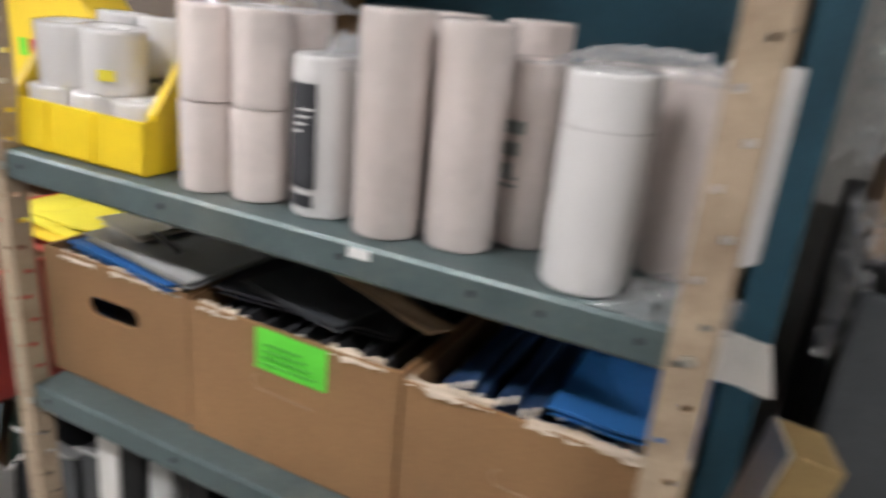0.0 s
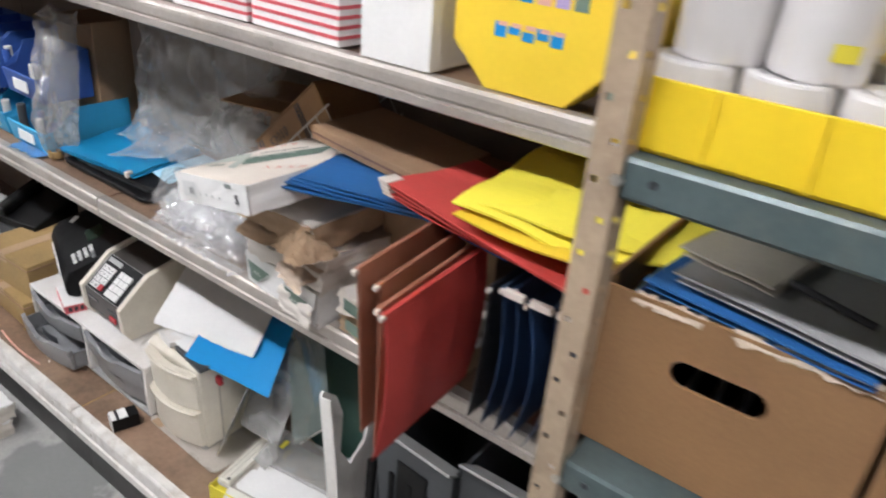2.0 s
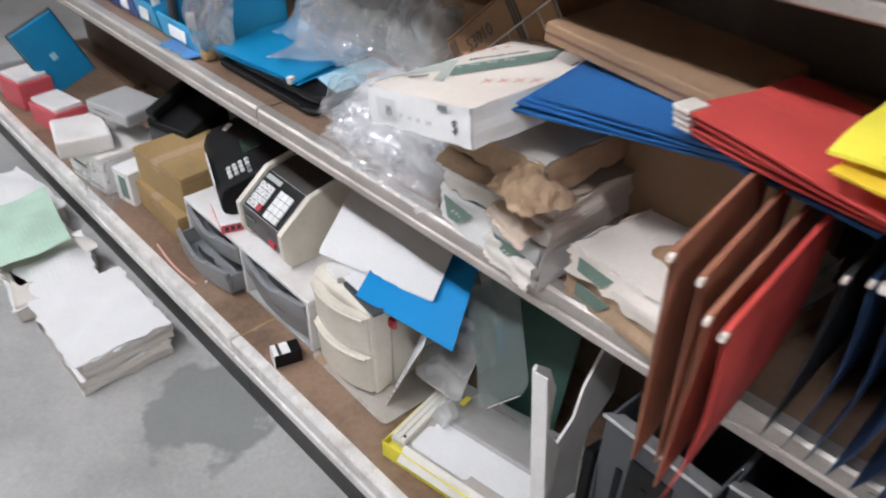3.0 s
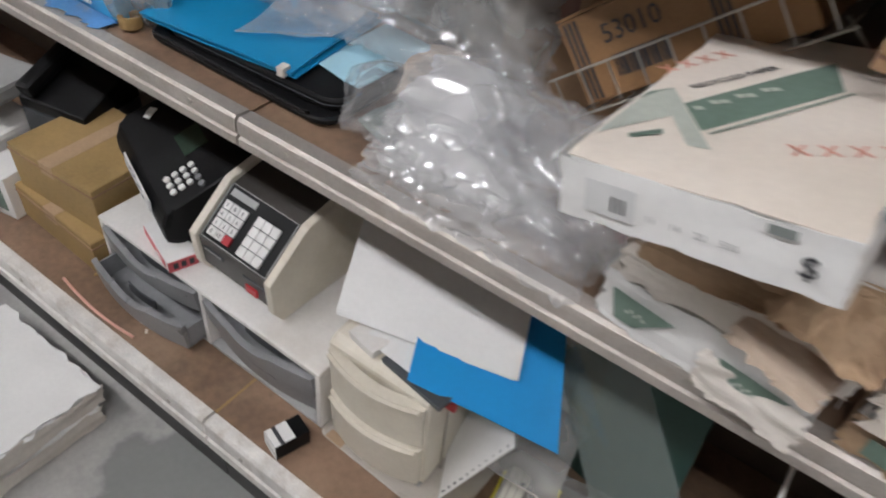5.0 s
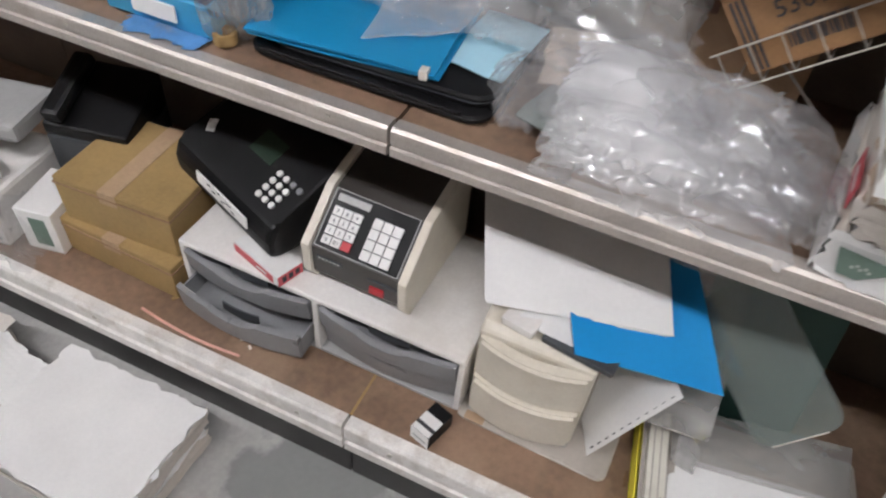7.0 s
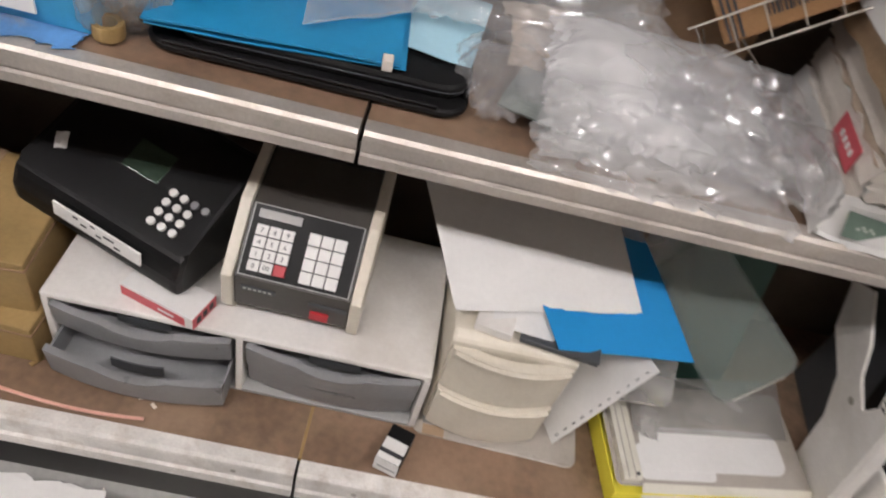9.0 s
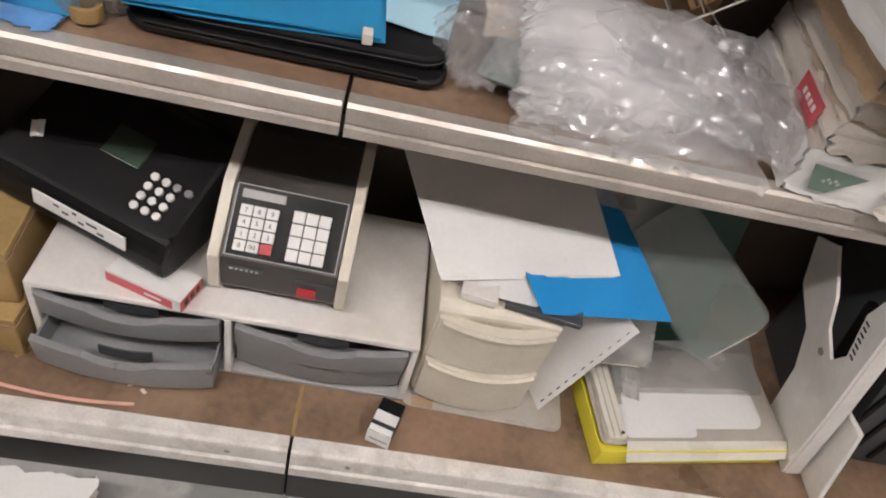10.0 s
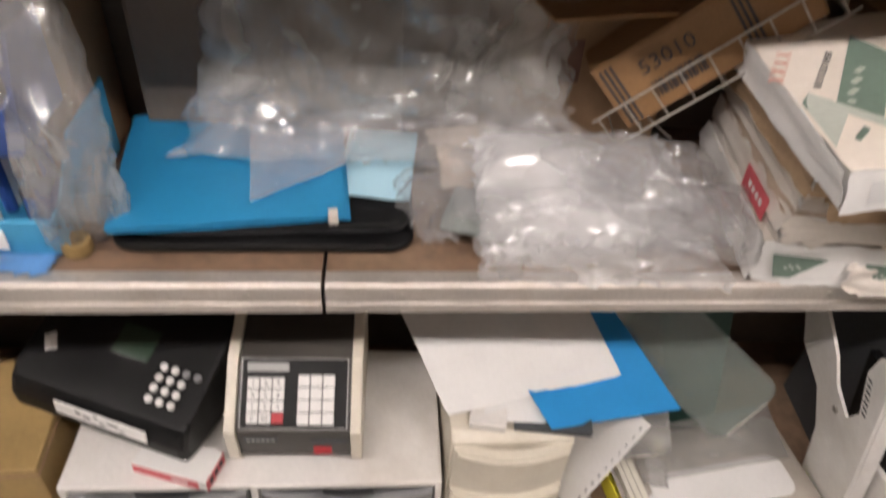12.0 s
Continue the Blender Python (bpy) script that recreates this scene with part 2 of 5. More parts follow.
    "blue_smear": mat("scuffed_blue_paint", (0.1, 0.25, 0.5), 0.4, var=0.3, scale=20, stain=(0.3, 0.25, 0.2), stain_amt=0.7, stain_scale=18),
    "purple": mat("lilac_plastic", (0.42, 0.34, 0.6), 0.5),
}
lamp = bpy.data.materials.new("fluorescent_tube")
lamp.use_nodes = True
lamp.node_tree.nodes["Principled BSDF"].inputs["Emission Color"].default_value = (1.0, 0.97, 0.96, 1)
lamp.node_tree.nodes["Principled BSDF"].inputs["Emission Strength"].default_value = TUBE_POWER


# ---- building helpers ----
def thing(name, m, label, category, group="", kind=""):
    ob = new(name)
    ob.matrix_world = m
    ob.empty_display_size = 0.05
    return tagged(ob, label, category, group, kind)


def part(name, bm, material, parent=None, label="", m=None, smooth=False):
    me = bpy.data.meshes.new(name)
    bmesh.ops.recalc_face_normals(bm, faces=bm.faces[:])
    for f in bm.faces:
        f.smooth = smooth
    bm.to_mesh(me)
    bm.free()
    me.materials.append(M[material] if isinstance(material, str) else material)
    ob = new(name, me)
    if parent:
        ob.parent = parent
    if m is not None:
        ob.matrix_basis = m
    if label:
        tagged(ob, label)
    return ob


def box(x0, x1, y0, y1, z0, z1, bevel=0.0, bm=None):
    own = bm or bmesh.new()
    vs = [own.verts.new((x, y, z)) for x in (x0, x1) for y in (y0, y1) for z in (z0, z1)]
    fs = [own.faces.new([vs[i] for i in q]) for q in ((0, 1, 3, 2), (4, 6, 7, 5), (0, 4, 5, 1), (2, 3, 7, 6), (0, 2, 6, 4), (1, 5, 7, 3))]
    if bevel:
        bmesh.ops.bevel(own, geom=list({e for f in fs for e in f.edges}), offset=bevel, segments=2, affect="EDGES", profile=0.6)
    return own


def prism(profile, x0, x1, bevel=0.0, bm=None):
    """A profile in (y, z) drawn along x."""
    own = bm or bmesh.new()
    a = [own.verts.new((x0, y, z)) for y, z in profile]
    b = [own.verts.new((x1, y, z)) for y, z in profile]
    k = len(a)
    fs = [own.faces.new(a), own.faces.new(b[::-1])]
    fs += [own.faces.new((a[i], b[i], b[(i + 1) % k], a[(i + 1) % k])) for i in range(k)]
    if bevel:
        bmesh.ops.bevel(own, geom=list({e for f in fs for e in f.edges}), offset=bevel, segments=2, affect="EDGES", profile=0.6)
    return own


def tube(r, z0, z1, inner=0.0, seg=36, dent=0.0, seed=0, x=0.0, y=0.0, bm=None):
    """A standing roll, with a core hole where inner is given, softly dented."""
    own = bm or bmesh.new()
    rng = random.Random(seed)
    ph = rng.random() * 6
    rings = [(r * 0.97, z0), (r, z0 + 0.003), (r, z0 * 0.5 + z1 * 0.5), (r, z1 - 0.003), (r * 0.97, z1)]
    if inner:
        rings += [(inner, z1 - 0.001), (inner, z1 - 0.05 * min(1, (z1 - z0) / 0.06))]
    cols = []
    for rad, z in rings:
        ring = []
        for i in range(seg):
            a = 2 * math.pi * i / seg
            k = rad * (1 + dent * math.sin(3 * a + ph + z * 9) * 0.5 + dent * math.sin(5 * a - ph + z * 14) * 0.5)
            ring.append(own.verts.new((x + k * math.cos(a), y + k * math.sin(a), z)))
        cols.append(ring)
    for p, q in zip(cols, cols[1:]):
        for i in range(seg):
            own.faces.new((p[i], p[(i + 1) % seg], q[(i + 1) % seg], q[i]))
    own.faces.new(cols[0])
    own.faces.new(cols[-1])
    return own


def sheet(w, d, thick=0.0008, warp=0.0, seed=0, nx=14, ny=14, curl=0.0, torn=0.0):
    """A sheet lying in x and y from (0, 0) to (w, d), with waves, a curl at its front edge and uneven edges."""
    bm = bmesh.new()
    off = Vector((seed * 7.3, seed * 3.1, 0))
    grids = []
    for top in (1, 0):
        g = []
        for j in range(ny + 1):
            row = []
            for i in range(nx + 1):
                u, v = i / nx, j / ny
                z = warp * noise.noise(Vector((u * 2.2, v * 2.2, 0)) + off) + curl * (1 - v) ** 2
                ex = torn * noise.noise(Vector((u * 9, v * 9, 5)) + off) if i in (0, nx) or j in (0, ny) else 0
                row.append(bm.verts.new((u * w + ex, v * d + ex, z + (thick if top else 0))))
            g.append(row)
        grids.append(g)
    t, b = grids
    for j in range(ny):
        for i in range(nx):
            bm.faces.new((t[j][i], t[j][i + 1], t[j + 1][i + 1], t[j + 1][i]))
            bm.faces.new((b[j][i], b[j + 1][i], b[j + 1][i + 1], b[j][i + 1]))
    for i in range(nx):
        bm.faces.new((t[0][i], b[0][i], b[0][i + 1], t[0][i + 1]))
        bm.faces.new((t[ny][i], t[ny][i + 1], b[ny][i + 1], b[ny][i]))
    for j in range(ny):
        bm.faces.new((t[j][0], t[j + 1][0], b[j + 1][0], b[j][0]))
        bm.faces.new((t[j][nx], b[j][nx], b[j + 1][nx], t[j + 1][nx]))
    return bm


def crumple(w, d, h, seed=0, n=56, sharp=2.0, flat=0.12, ragged=0.12):
    """A crumpled closed bag: ridged folds over a soft mound, from (0, 0) to (w, d), h high."""
    bm = bmesh.new()
    off = Vector((seed * 5.7, seed * 2.3, seed * 1.1))
    rows = []
    for j in range(n + 1):
        row = []
        for i in range(n + 1):
            u, v = 2 * i / n - 1, 2 * j / n - 1
            p = Vector((u * 1.6, v * 1.6 * d / w, 0))
            e = max(0.0, 1 - abs(u) ** 3) * max(0.0, 1 - abs(v) ** 3)
            r1 = 1 - abs(noise.noise(p * 1.3 * sharp + off)) * 2
            r2 = 1 - abs(noise.noise(p * 3.1 * sharp + off * 2)) * 2
            r3 = 1 - abs(noise.noise(p * 6.0 * sharp + off * 3)) * 2
            z = h * e * (flat + 0.5 * max(0, r1) + 0.26 * max(0, r2) + 0.08 * r3)
            dx = ragged * w * noise.noise(p * 2.2 + off + Vector((9, 0, 0)))
            dy = ragged * d * noise.noise(p * 2.2 + off + Vector((0, 9, 0)))
            row.append(bm.verts.new((w * (u + 1) / 2 + dx, d * (v + 1) / 2 + dy, max(z, 0.001))))
        rows.append(row)
    for j in range(n):
        for i in range(n):
            bm.faces.new((rows[j][i], rows[j][i + 1], rows[j + 1][i + 1], rows[j + 1][i]))
    return bm


def film_layer(w, d, h, seed=0, turn=0.0, nx=80, ny=52, frill=0.05, rise=0.0, crisp=1.0):
    """A crinkled plastic bag lying flat: flat facets between straight creases, from (0, 0) to (w, d), its rim turned down and uneven."""
    bm = bmesh.new()
    rng = random.Random(seed)
    off = Vector((seed * 4.3, seed * 1.9, seed * 2.7))
    folds = []
    for k, f in enumerate((3.0, 5.0, 7.0, 10.0, 15.0)):
        a = radians(turn + 90 + rng.uniform(-24, 24) + (rng.uniform(40, 90) if k % 3 == 2 else 0))
        folds.append((math.cos(a) * f * crisp, math.sin(a) * f * crisp, rng.random(), 0.6 * 4.0 / f * rng.uniform(0.6, 1.2)))
    rows = []
    for j in range(ny + 1):
        row = []
        for i in range(nx + 1):
            u, v = i / nx, j / ny
            x, y = u * w, v * d
            s = Vector((x * 6, y * 6, 0)) + off
            px, py = x + 0.05 * noise.noise(s), y + 0.05 * noise.noise(s + Vector((5, 5, 5)))
            e = max(0.0, 1 - abs(2 * u - 1) ** 9) * max(0.0, 1 - abs(2 * v - 1) ** 7)
            z = sum(amp * abs((px * fx + py * fy + c) % 1.0 - 0.5) * 2 for fx, fy, c, amp in folds)
            z = e * (0.004 + h * (0.75 * z + 0.35 * noise.noise(s * 0.8))) + rise * v * d
            rim = 1 - e
            ex = frill * w * noise.noise(Vector((u * 3, v * 3, 7)) + off) + 0.012 * rim * noise.noise(Vector((u * 22, v * 22, 1)) + off)
            ey = frill * d * noise.noise(Vector((u * 3, v * 3, 17)) + off) + 0.012 * rim * noise.noise(Vector((u * 22, v * 22, 9)) + off)
            row.append(bm.verts.new((x + ex, y + ey, max(z, 0.0006))))
        rows.append(row)
    for j in range(ny):
        for i in range(nx):
            bm.faces.new((rows[j][i], rows[j][i + 1], rows[j + 1][i + 1], rows[j + 1][i]))
    return bm


def rounded_slab(w, d, z0, z1, r, seg=6):
    """A flat plate from (0, 0) to (w, d) with round corners."""
    bm = bmesh.new()
    ring = []
    for cx, cy, a0 in ((w - r, r, -90), (w - r, d - r, 0), (r, d - r, 90), (r, r, 180)):
        for i in range(seg + 1):
            a = radians(a0 + 90 * i / seg)
            ring.append((cx + r * math.cos(a), cy + r * math.sin(a)))
    lay = []
    for z, k in ((z0, 0.985), (z0 + (z1 - z0) * 0.3, 1.0), (z0 + (z1 - z0) * 0.75, 1.0), (z1, 0.98)):
        lay.append([bm.verts.new((w / 2 + (x - w / 2) * k, d / 2 + (y - d / 2) * k, z)) for x, y in ring])
    for a, b in zip(lay, lay[1:]):
        for i in range(len(ring)):
            j = (i + 1) % len(ring)
            bm.faces.new((a[i], a[j], b[j], b[i]))
    bm.faces.new(lay[0][::-1])
    bm.faces.new(lay[-1])
    return bm


def sheet4(a, b, c, d, thick=0.0008, warp=0.004, seed=0, n=12):
    """A thin sheet between four corners, in turn, with soft waves."""
    a, b, c, d = (Vector(p) for p in (a, b, c, d))
    up = (b - a).cross(d - a).normalized()
    bm = bmesh.new()
    lay = []
    for k in (thick, 0):
        g = []
        for j in range(n + 1):
            v = j / n
            g.append([bm.verts.new((a.lerp(b, i / n)).lerp(d.lerp(c, i / n), v) + up * (k + warp * noise.noise(Vector((i / n * 2, v * 2, seed * 3.7))))) for i in range(n + 1)])
        lay.append(g)
    t, o = lay
    for j in range(n):
        for i in range(n):
            bm.faces.new((t[j][i], t[j][i + 1], t[j + 1][i + 1], t[j + 1][i]))
            bm.faces.new((o[j][i], o[j + 1][i], o[j + 1][i + 1], o[j][i + 1]))
    for i in range(n):
        bm.faces.new((t[0][i], o[0][i], o[0][i + 1], t[0][i + 1]))
        bm.faces.new((t[n][i], t[n][i + 1], o[n][i + 1], o[n][i]))
        bm.faces.new((t[i][0], t[i + 1][0], o[i + 1][0], o[i][0]))
        bm.faces.new((t[i][n], o[i][n], o[i + 1][n], t[i + 1][n]))
    return bm


def rod(points, r, seg=6, bm=None):
    own = bm or bmesh.new()
    last = None
    for k, p in enumerate(points):
        p = Vector(p)
        q = Vector(points[min(k + 1, len(points) - 1)]) - Vector(points[max(k - 1, 0)])
        rot = q.to_track_quat("Z", "Y")
        ring = [own.verts.new(p + rot @ Vector((r * math.cos(2 * math.pi * i / seg), r * math.sin(2 * math.pi * i / seg), 0))) for i in range(seg)]
        if last:
            for i in range(seg):
                own.faces.new((last[i], last[(i + 1) % seg], ring[(i + 1) % seg], ring[i]))
        else:
            own.faces.new(ring)
        last = ring
    own.faces.new(last[::-1])
    return own


def words(text, size, material, parent, m, name="printed_text"):
    """Lettering as a thin flat mesh, centred in its own x and y."""
    cu = bpy.data.curves.new("lettering", "FONT")
    cu.body, cu.size, cu.align_x, cu.align_y, cu.extrude, cu.resolution_u = text, size, "CENTER", "CENTER", 0.0002, 2
    ob = bpy.data.objects.new("lettering", cu)
    scene.collection.objects.link(ob)
    bpy.context.view_layer.update()
    me = bpy.data.meshes.new_from_object(ob.evaluated_get(bpy.context.evaluated_depsgraph_get()))
    bpy.data.objects.remove(ob)
    bpy.data.curves.remove(cu)
    me.materials.clear()
    me.materials.append(M[material])
    out = new(name, me)
    out.parent = parent
    out.matrix_basis = m
    return out


def structure(name, bm, material, label, category):
    return tagged(part(name, bm, material), label, category, kind="structure")

# ---- the room ----
structure("floor", box(-8, 3, -2.2, 1.75, -0.1, 0), "floor", "worn grey concrete floor with dark spill stains", "floor")
structure("wall_north", box(-8, 3, 1.75, 1.9, 0, 3.1), "wall", "plain off-white storeroom wall behind the shelving", "wall")
structure("wall_south", box(-8, 3, -2.35, -2.2, 0, 3.1), "wall", "plain off-white storeroom wall across the aisle", "wall")
structure("wall_west", box(-8.15, -8, -2.35, 1.9, 0, 3.1), "wall", "plain off-white wall closing the aisle", "wall")
structure("wall_east", box(3, 3.15, -2.35, 1.9, 0, 3.1), "wall", "plain off-white wall closing the aisle", "wall")
structure("ceiling", box(-8.15, 3.15, -2.35, 1.9, 3.1, 3.2), "ceiling", "pale storeroom ceiling", "ceiling")


def ceiling_light(x):
    t = thing("ceiling_light", pose(x, -0.35, 2.86), "white twin-tube fluorescent ceiling light, switched on", "ceiling light", "aisle lights")
    part("housing", prism([(-0.11, 0.1), (-0.06, 0.2), (0.06, 0.2), (0.11, 0.1), (0.1, 0.095), (-0.1, 0.095)], -0.62, 0.62, 0.003), "white_plastic", t)
    for k in (-0.055, 0.055):
        part("tube", rod([(-0.6, k, 0.07), (0.6, k, 0.07)], 0.016, 10), lamp, t, "lit tube", smooth=True)
    for k in (-0.61, 0.6):
        part("lamp_holder", box(k, k + 0.012, -0.075, 0.075, 0.05, 0.1, 0.002), "white_plastic", t)
    for k in (-0.4, 0.4):
        part("hanger", rod([(k, 0, 0.19), (k, 0, 0.243)], 0.004), "wire", t)


for lx in (-5.1, -3.3, -1.5, 1.5):
    ceiling_light(lx)

# ---- gondola shelving along the aisle ----
JOINTS = [-5.05, -3.83, -2.61, -1.165]
DECK_Z, MID_Z, TOP_Z = 0.24, 0.842, 1.388
gondola = thing("gondola_shelving", pose(0, 0, 0), "long brown and grey metal gondola shelving with scuffed shelf lips", "shelving")


def gondola_shelf(x0, x1, yf, yb, z, h, face="lip"):
    """One shelf bay: a brown board with a rolled, scuffed metal lip."""
    x0, x1 = x0 + 0.003, x1 - 0.003
    s = part("shelf", box(x0, x1, yf + 0.03, yb, z - 0.022, z - 0.004), "deck", gondola)
    lip = [(yf + 0.032, z - 0.005), (yf + 0.030, z), (yf + 0.006, z + 0.001), (yf + 0.001, z - 0.004), (yf, z - 0.010), (yf, z - h * 0.5),
           (yf + 0.004, z - h * 0.54), (yf + 0.004, z - h * 0.62), (yf - 0.001, z - h * 0.67), (yf - 0.001, z - h + 0.003), (yf + 0.003, z - h), (yf + 0.012, z - h), (yf + 0.012, z - 0.02), (yf + 0.032, z - 0.022)]
    part("lip", prism(lip, x0, x1), face, s, "dirty pale metal lip")
    for k in (x0 + 0.1, x1 - 0.1, (x0 + x1) / 2):
        b = rod([(k, yf + 0.001, z - h * 0.3), (k, yf - 0.002, z - h * 0.3)], 0.005, 10)
        part("rivet", b, "wire", s)
    return s


for xa, xb in zip(JOINTS, JOINTS[1:]):
    gondola_shelf(xa, xb, 0.82, 1.42, DECK_Z, 0.085, "lip_white")
    part("kick_plate", box(xa + 0.002, xb - 0.002, 0.85, 0.862, 0.002, DECK_Z - 0.087), "rack_dark", gondola, "black kick plate")
    if xb < -0.5:
        gondola_shelf(xa, xb, 0.985, 1.42, MID_Z, 0.052)
        gondola_shelf(xa, xb, 0.972, 1.42, TOP_Z, 0.048)
    part("back_panel", box(xa + 0.002, xb - 0.002, 1.424, 1.44, 0.05, 2.1), "rack_back", gondola, "dull brown back panel")
for xa in JOINTS:
    part("upright", box(xa - 0.02, xa + 0.02, 1.442, 1.5, 0, 2.1, 0.003), "rack_dark", gondola)
    for z in (MID_Z, TOP_Z):
        if -4.9 < xa < -0.5:
            part("bracket", prism([(1.42, z - 0.025), (1.0, z - 0.025), (1.0, z - 0.045), (1.42, z - 0.12)], xa - 0.0015, xa + 0.0015), "rack_dark", gondola)

for xa in JOINTS[1:3]:
    part("joint_grime", box(xa - 0.0028, xa + 0.0028, 0.853, 1.1, DECK_Z - 0.012, DECK_Z - 0.0035), "carton_yellow", gondola, "rusty yellow grime in the joint")

# ---- slotted-angle shelving unit ----
rack = thing("metal_shelving_unit", pose(0, 0, 0), "tan slotted-angle posts with grey-green steel shelves", "shelving")


def slotted_post(x, y, sx, sy, w=0.036, material="tan_metal"):
    """An L-shaped post with a staggered column of punched slots in each flange."""
    bm = bmesh.new()
    pitch, rows = 0.038, 54
    for flange in (0, 1):
        us = [w * k for k in (0, 0.17, 0.39, 0.61, 0.83, 1)]
        zs = []
        for r in range(rows):
            zs += [r * pitch, r * pitch + 0.010, r * pitch + 0.017, r * pitch + 0.028]
        zs.append(rows * pitch)
        grid = {}
        for i, u in enumerate(us):
            for j, z in enumerate(zs):
                p = (x + sx * u, y, z) if flange == 0 else (x, y + sy * u, z)
                grid[i, j] = bm.verts.new(p)
        for i in range(len(us) - 1):
            for j in range(len(zs) - 1):
                r, c = divmod(j, 4)
                hole = (c == 1 and i == 1 and r % 2 == 0) or (c == 1 and i == 3 and r % 2 == 1) or (c == 1 and i == 2 and flange == 1)
                if not hole:
                    bm.faces.new((grid[i, j], grid[i + 1, j], grid[i + 1, j + 1], grid[i, j + 1]))
    bmesh.ops.remove_doubles(bm, verts=bm.verts[:], dist=1e-5)
    ob = part("post", bm, material, rack, "tan slotted post")
    so = ob.modifiers.new("thickness", "SOLIDIFY")
    so.thickness = 0.0022
    return ob


AX0, AX1, AY0, AY1 = -1.142, -0.222, 0.718, 1.17
slotted_post(AX0 + 0.018, AY0, -1, 1, 0.03)
slotted_post(AX1, AY0, -1, 1)
slotted_post(AX0, AY1, 1, -1)
slotted_post(AX1, AY1, -1, -1)


def steel_shelf(z):
    lip = [(AY0 + 0.004, z - 0.004), (AY0 + 0.007, z), (AY1 - 0.004, z), (AY1 - 0.004, z - 0.04), (AY1 - 0.007, z - 0.04), (AY1 - 0.007, z - 0.003),
           (AY0 + 0.007, z - 0.003), (AY0 + 0.0075, z - 0.037), (AY0 + 0.02, z - 0.037), (AY0 + 0.02, z - 0.04), (AY0 + 0.006, z - 0.04), (AY0 + 0.003, z - 0.036)]
    s = part("shelf", prism(lip, AX0 + 0.021, AX1 - 0.004), "green_metal", rack, "grey-green steel shelf")
    for k in (AX0 + 0.05, AX0 + 0.3, AX0 + 0.55, AX1 - 0.22, AX1 - 0.15, AX1 - 0.06):
        part("punched_hole", rod([(k, AY0 + 0.005, z - 0.018), (k, AY0 + 0.0018, z - 0.018)], 0.004, 8), "ink", s)


for z in (0.35, 0.72, 1.09, 1.446, 1.95):
    steel_shelf(z)
for k in (AX0, AX1):
    for z in (1.065, 1.425):
        part("bolt", rod([(k + (0.018 if k < -1 else -0.018), AY0 - 0.004, z), (k + (0.018 if k < -1 else -0.018), AY0 + 0.001, z)], 0.006, 6), "wire", rack)

screen = thing("painted_back_panel", pose(0, 0, 0), "dark teal painted board standing behind the steel shelves", "panel")
part("board", box(-1.2, -0.168, 1.2, 1.215, 0.0, 2.2, 0.002), "teal", screen)
part("edge_post", box(-0.216, -0.166, 1.12, 1.197, 0.0, 2.2, 0.004), "teal", screen, "dark teal upright")

# ---- things on the steel shelves ----
def paper_roll(x, y, z, r, h, label, material="roll", core=0.012, group="paper rolls", seed=0, lean=0.0):
    t = thing("paper_roll", pose(x, y, z, lean, lean * 0.5, (seed % 9) * 40), label, "paper roll", group)
    part("paper", tube(r, 0, h, core, dent=0.012, seed=seed), material, t, smooth=False)
    part("wrap", tube(r + 0.0016, 0.001, h + 0.002, r * 0.55, seg=44, dent=0.03, seed=seed + 5), "wrap_film", t, "clear shrink wrap", smooth=True)
    return t


def label_on_roll(t, r, z0, z1, a0, a1, material, name="label", step=10, lift=0.0022):
    bm = bmesh.new()
    a = [radians(a0 + (a1 - a0) * i / step) for i in range(step + 1)]
    lo = [bm.verts.new(((r + lift) * math.cos(k), (r + lift) * math.sin(k), z0)) for k in a]
    hi = [bm.verts.new(((r + lift) * math.cos(k), (r + lift) * math.sin(k), z1)) for k in a]
    for i in range(step):
        bm.faces.new((lo[i], lo[i + 1], hi[i + 1], hi[i]))
    return part(name, bm, material, t)


SH = 1.447
# the yellow bin with its small rolls
bin_y = thing("stacking_bin", pose(-1.022, 0.742, SH), "yellow plastic stacking bin holding small white paper rolls", "storage bin")
W2, D2 = 0.128, 0.27
part("bin_floor", box(-W2, W2, 0.004, D2, 0, 0.004), "yellow_plastic", bin_y)
part("front_wall", prism([(0.0, 0.004), (0.006, 0.066), (0.011, 0.066), (0.006, 0.004)], -W2, W2, 0.001), "yellow_plastic", bin_y)
for k in (-W2, W2 - 0.005):
    part("side_wall", prism([(0.006, 0.004), (0.006, 0.064), (0.022, 0.07), (0.085, 0.146), (0.1, 0.152), (D2, 0.152), (D2, 0.004)], k, k + 0.005, 0.001), "yellow_plastic", bin_y)
    part("side_rim", prism([(0.02, 0.066), (0.02, 0.074), (0.083, 0.15), (0.1, 0.156), (D2, 0.156), (D2, 0.147), (0.1, 0.147), (0.088, 0.142)], k - 0.004, k + 0.009, 0.001), "yellow_plastic", bin_y)
part("back_wall", box(-W2, W2, D2 - 0.005, D2, 0.004, 0.152), "yellow_plastic", bin_y)
for k in (-0.043, 0.043):
    part("rib", prism([(-0.003, 0.004), (0.003, 0.066), (0.007, 0.066), (0.004, 0.004)], k - 0.0025, k + 0.0025), "yellow_plastic", bin_y)
k = 0
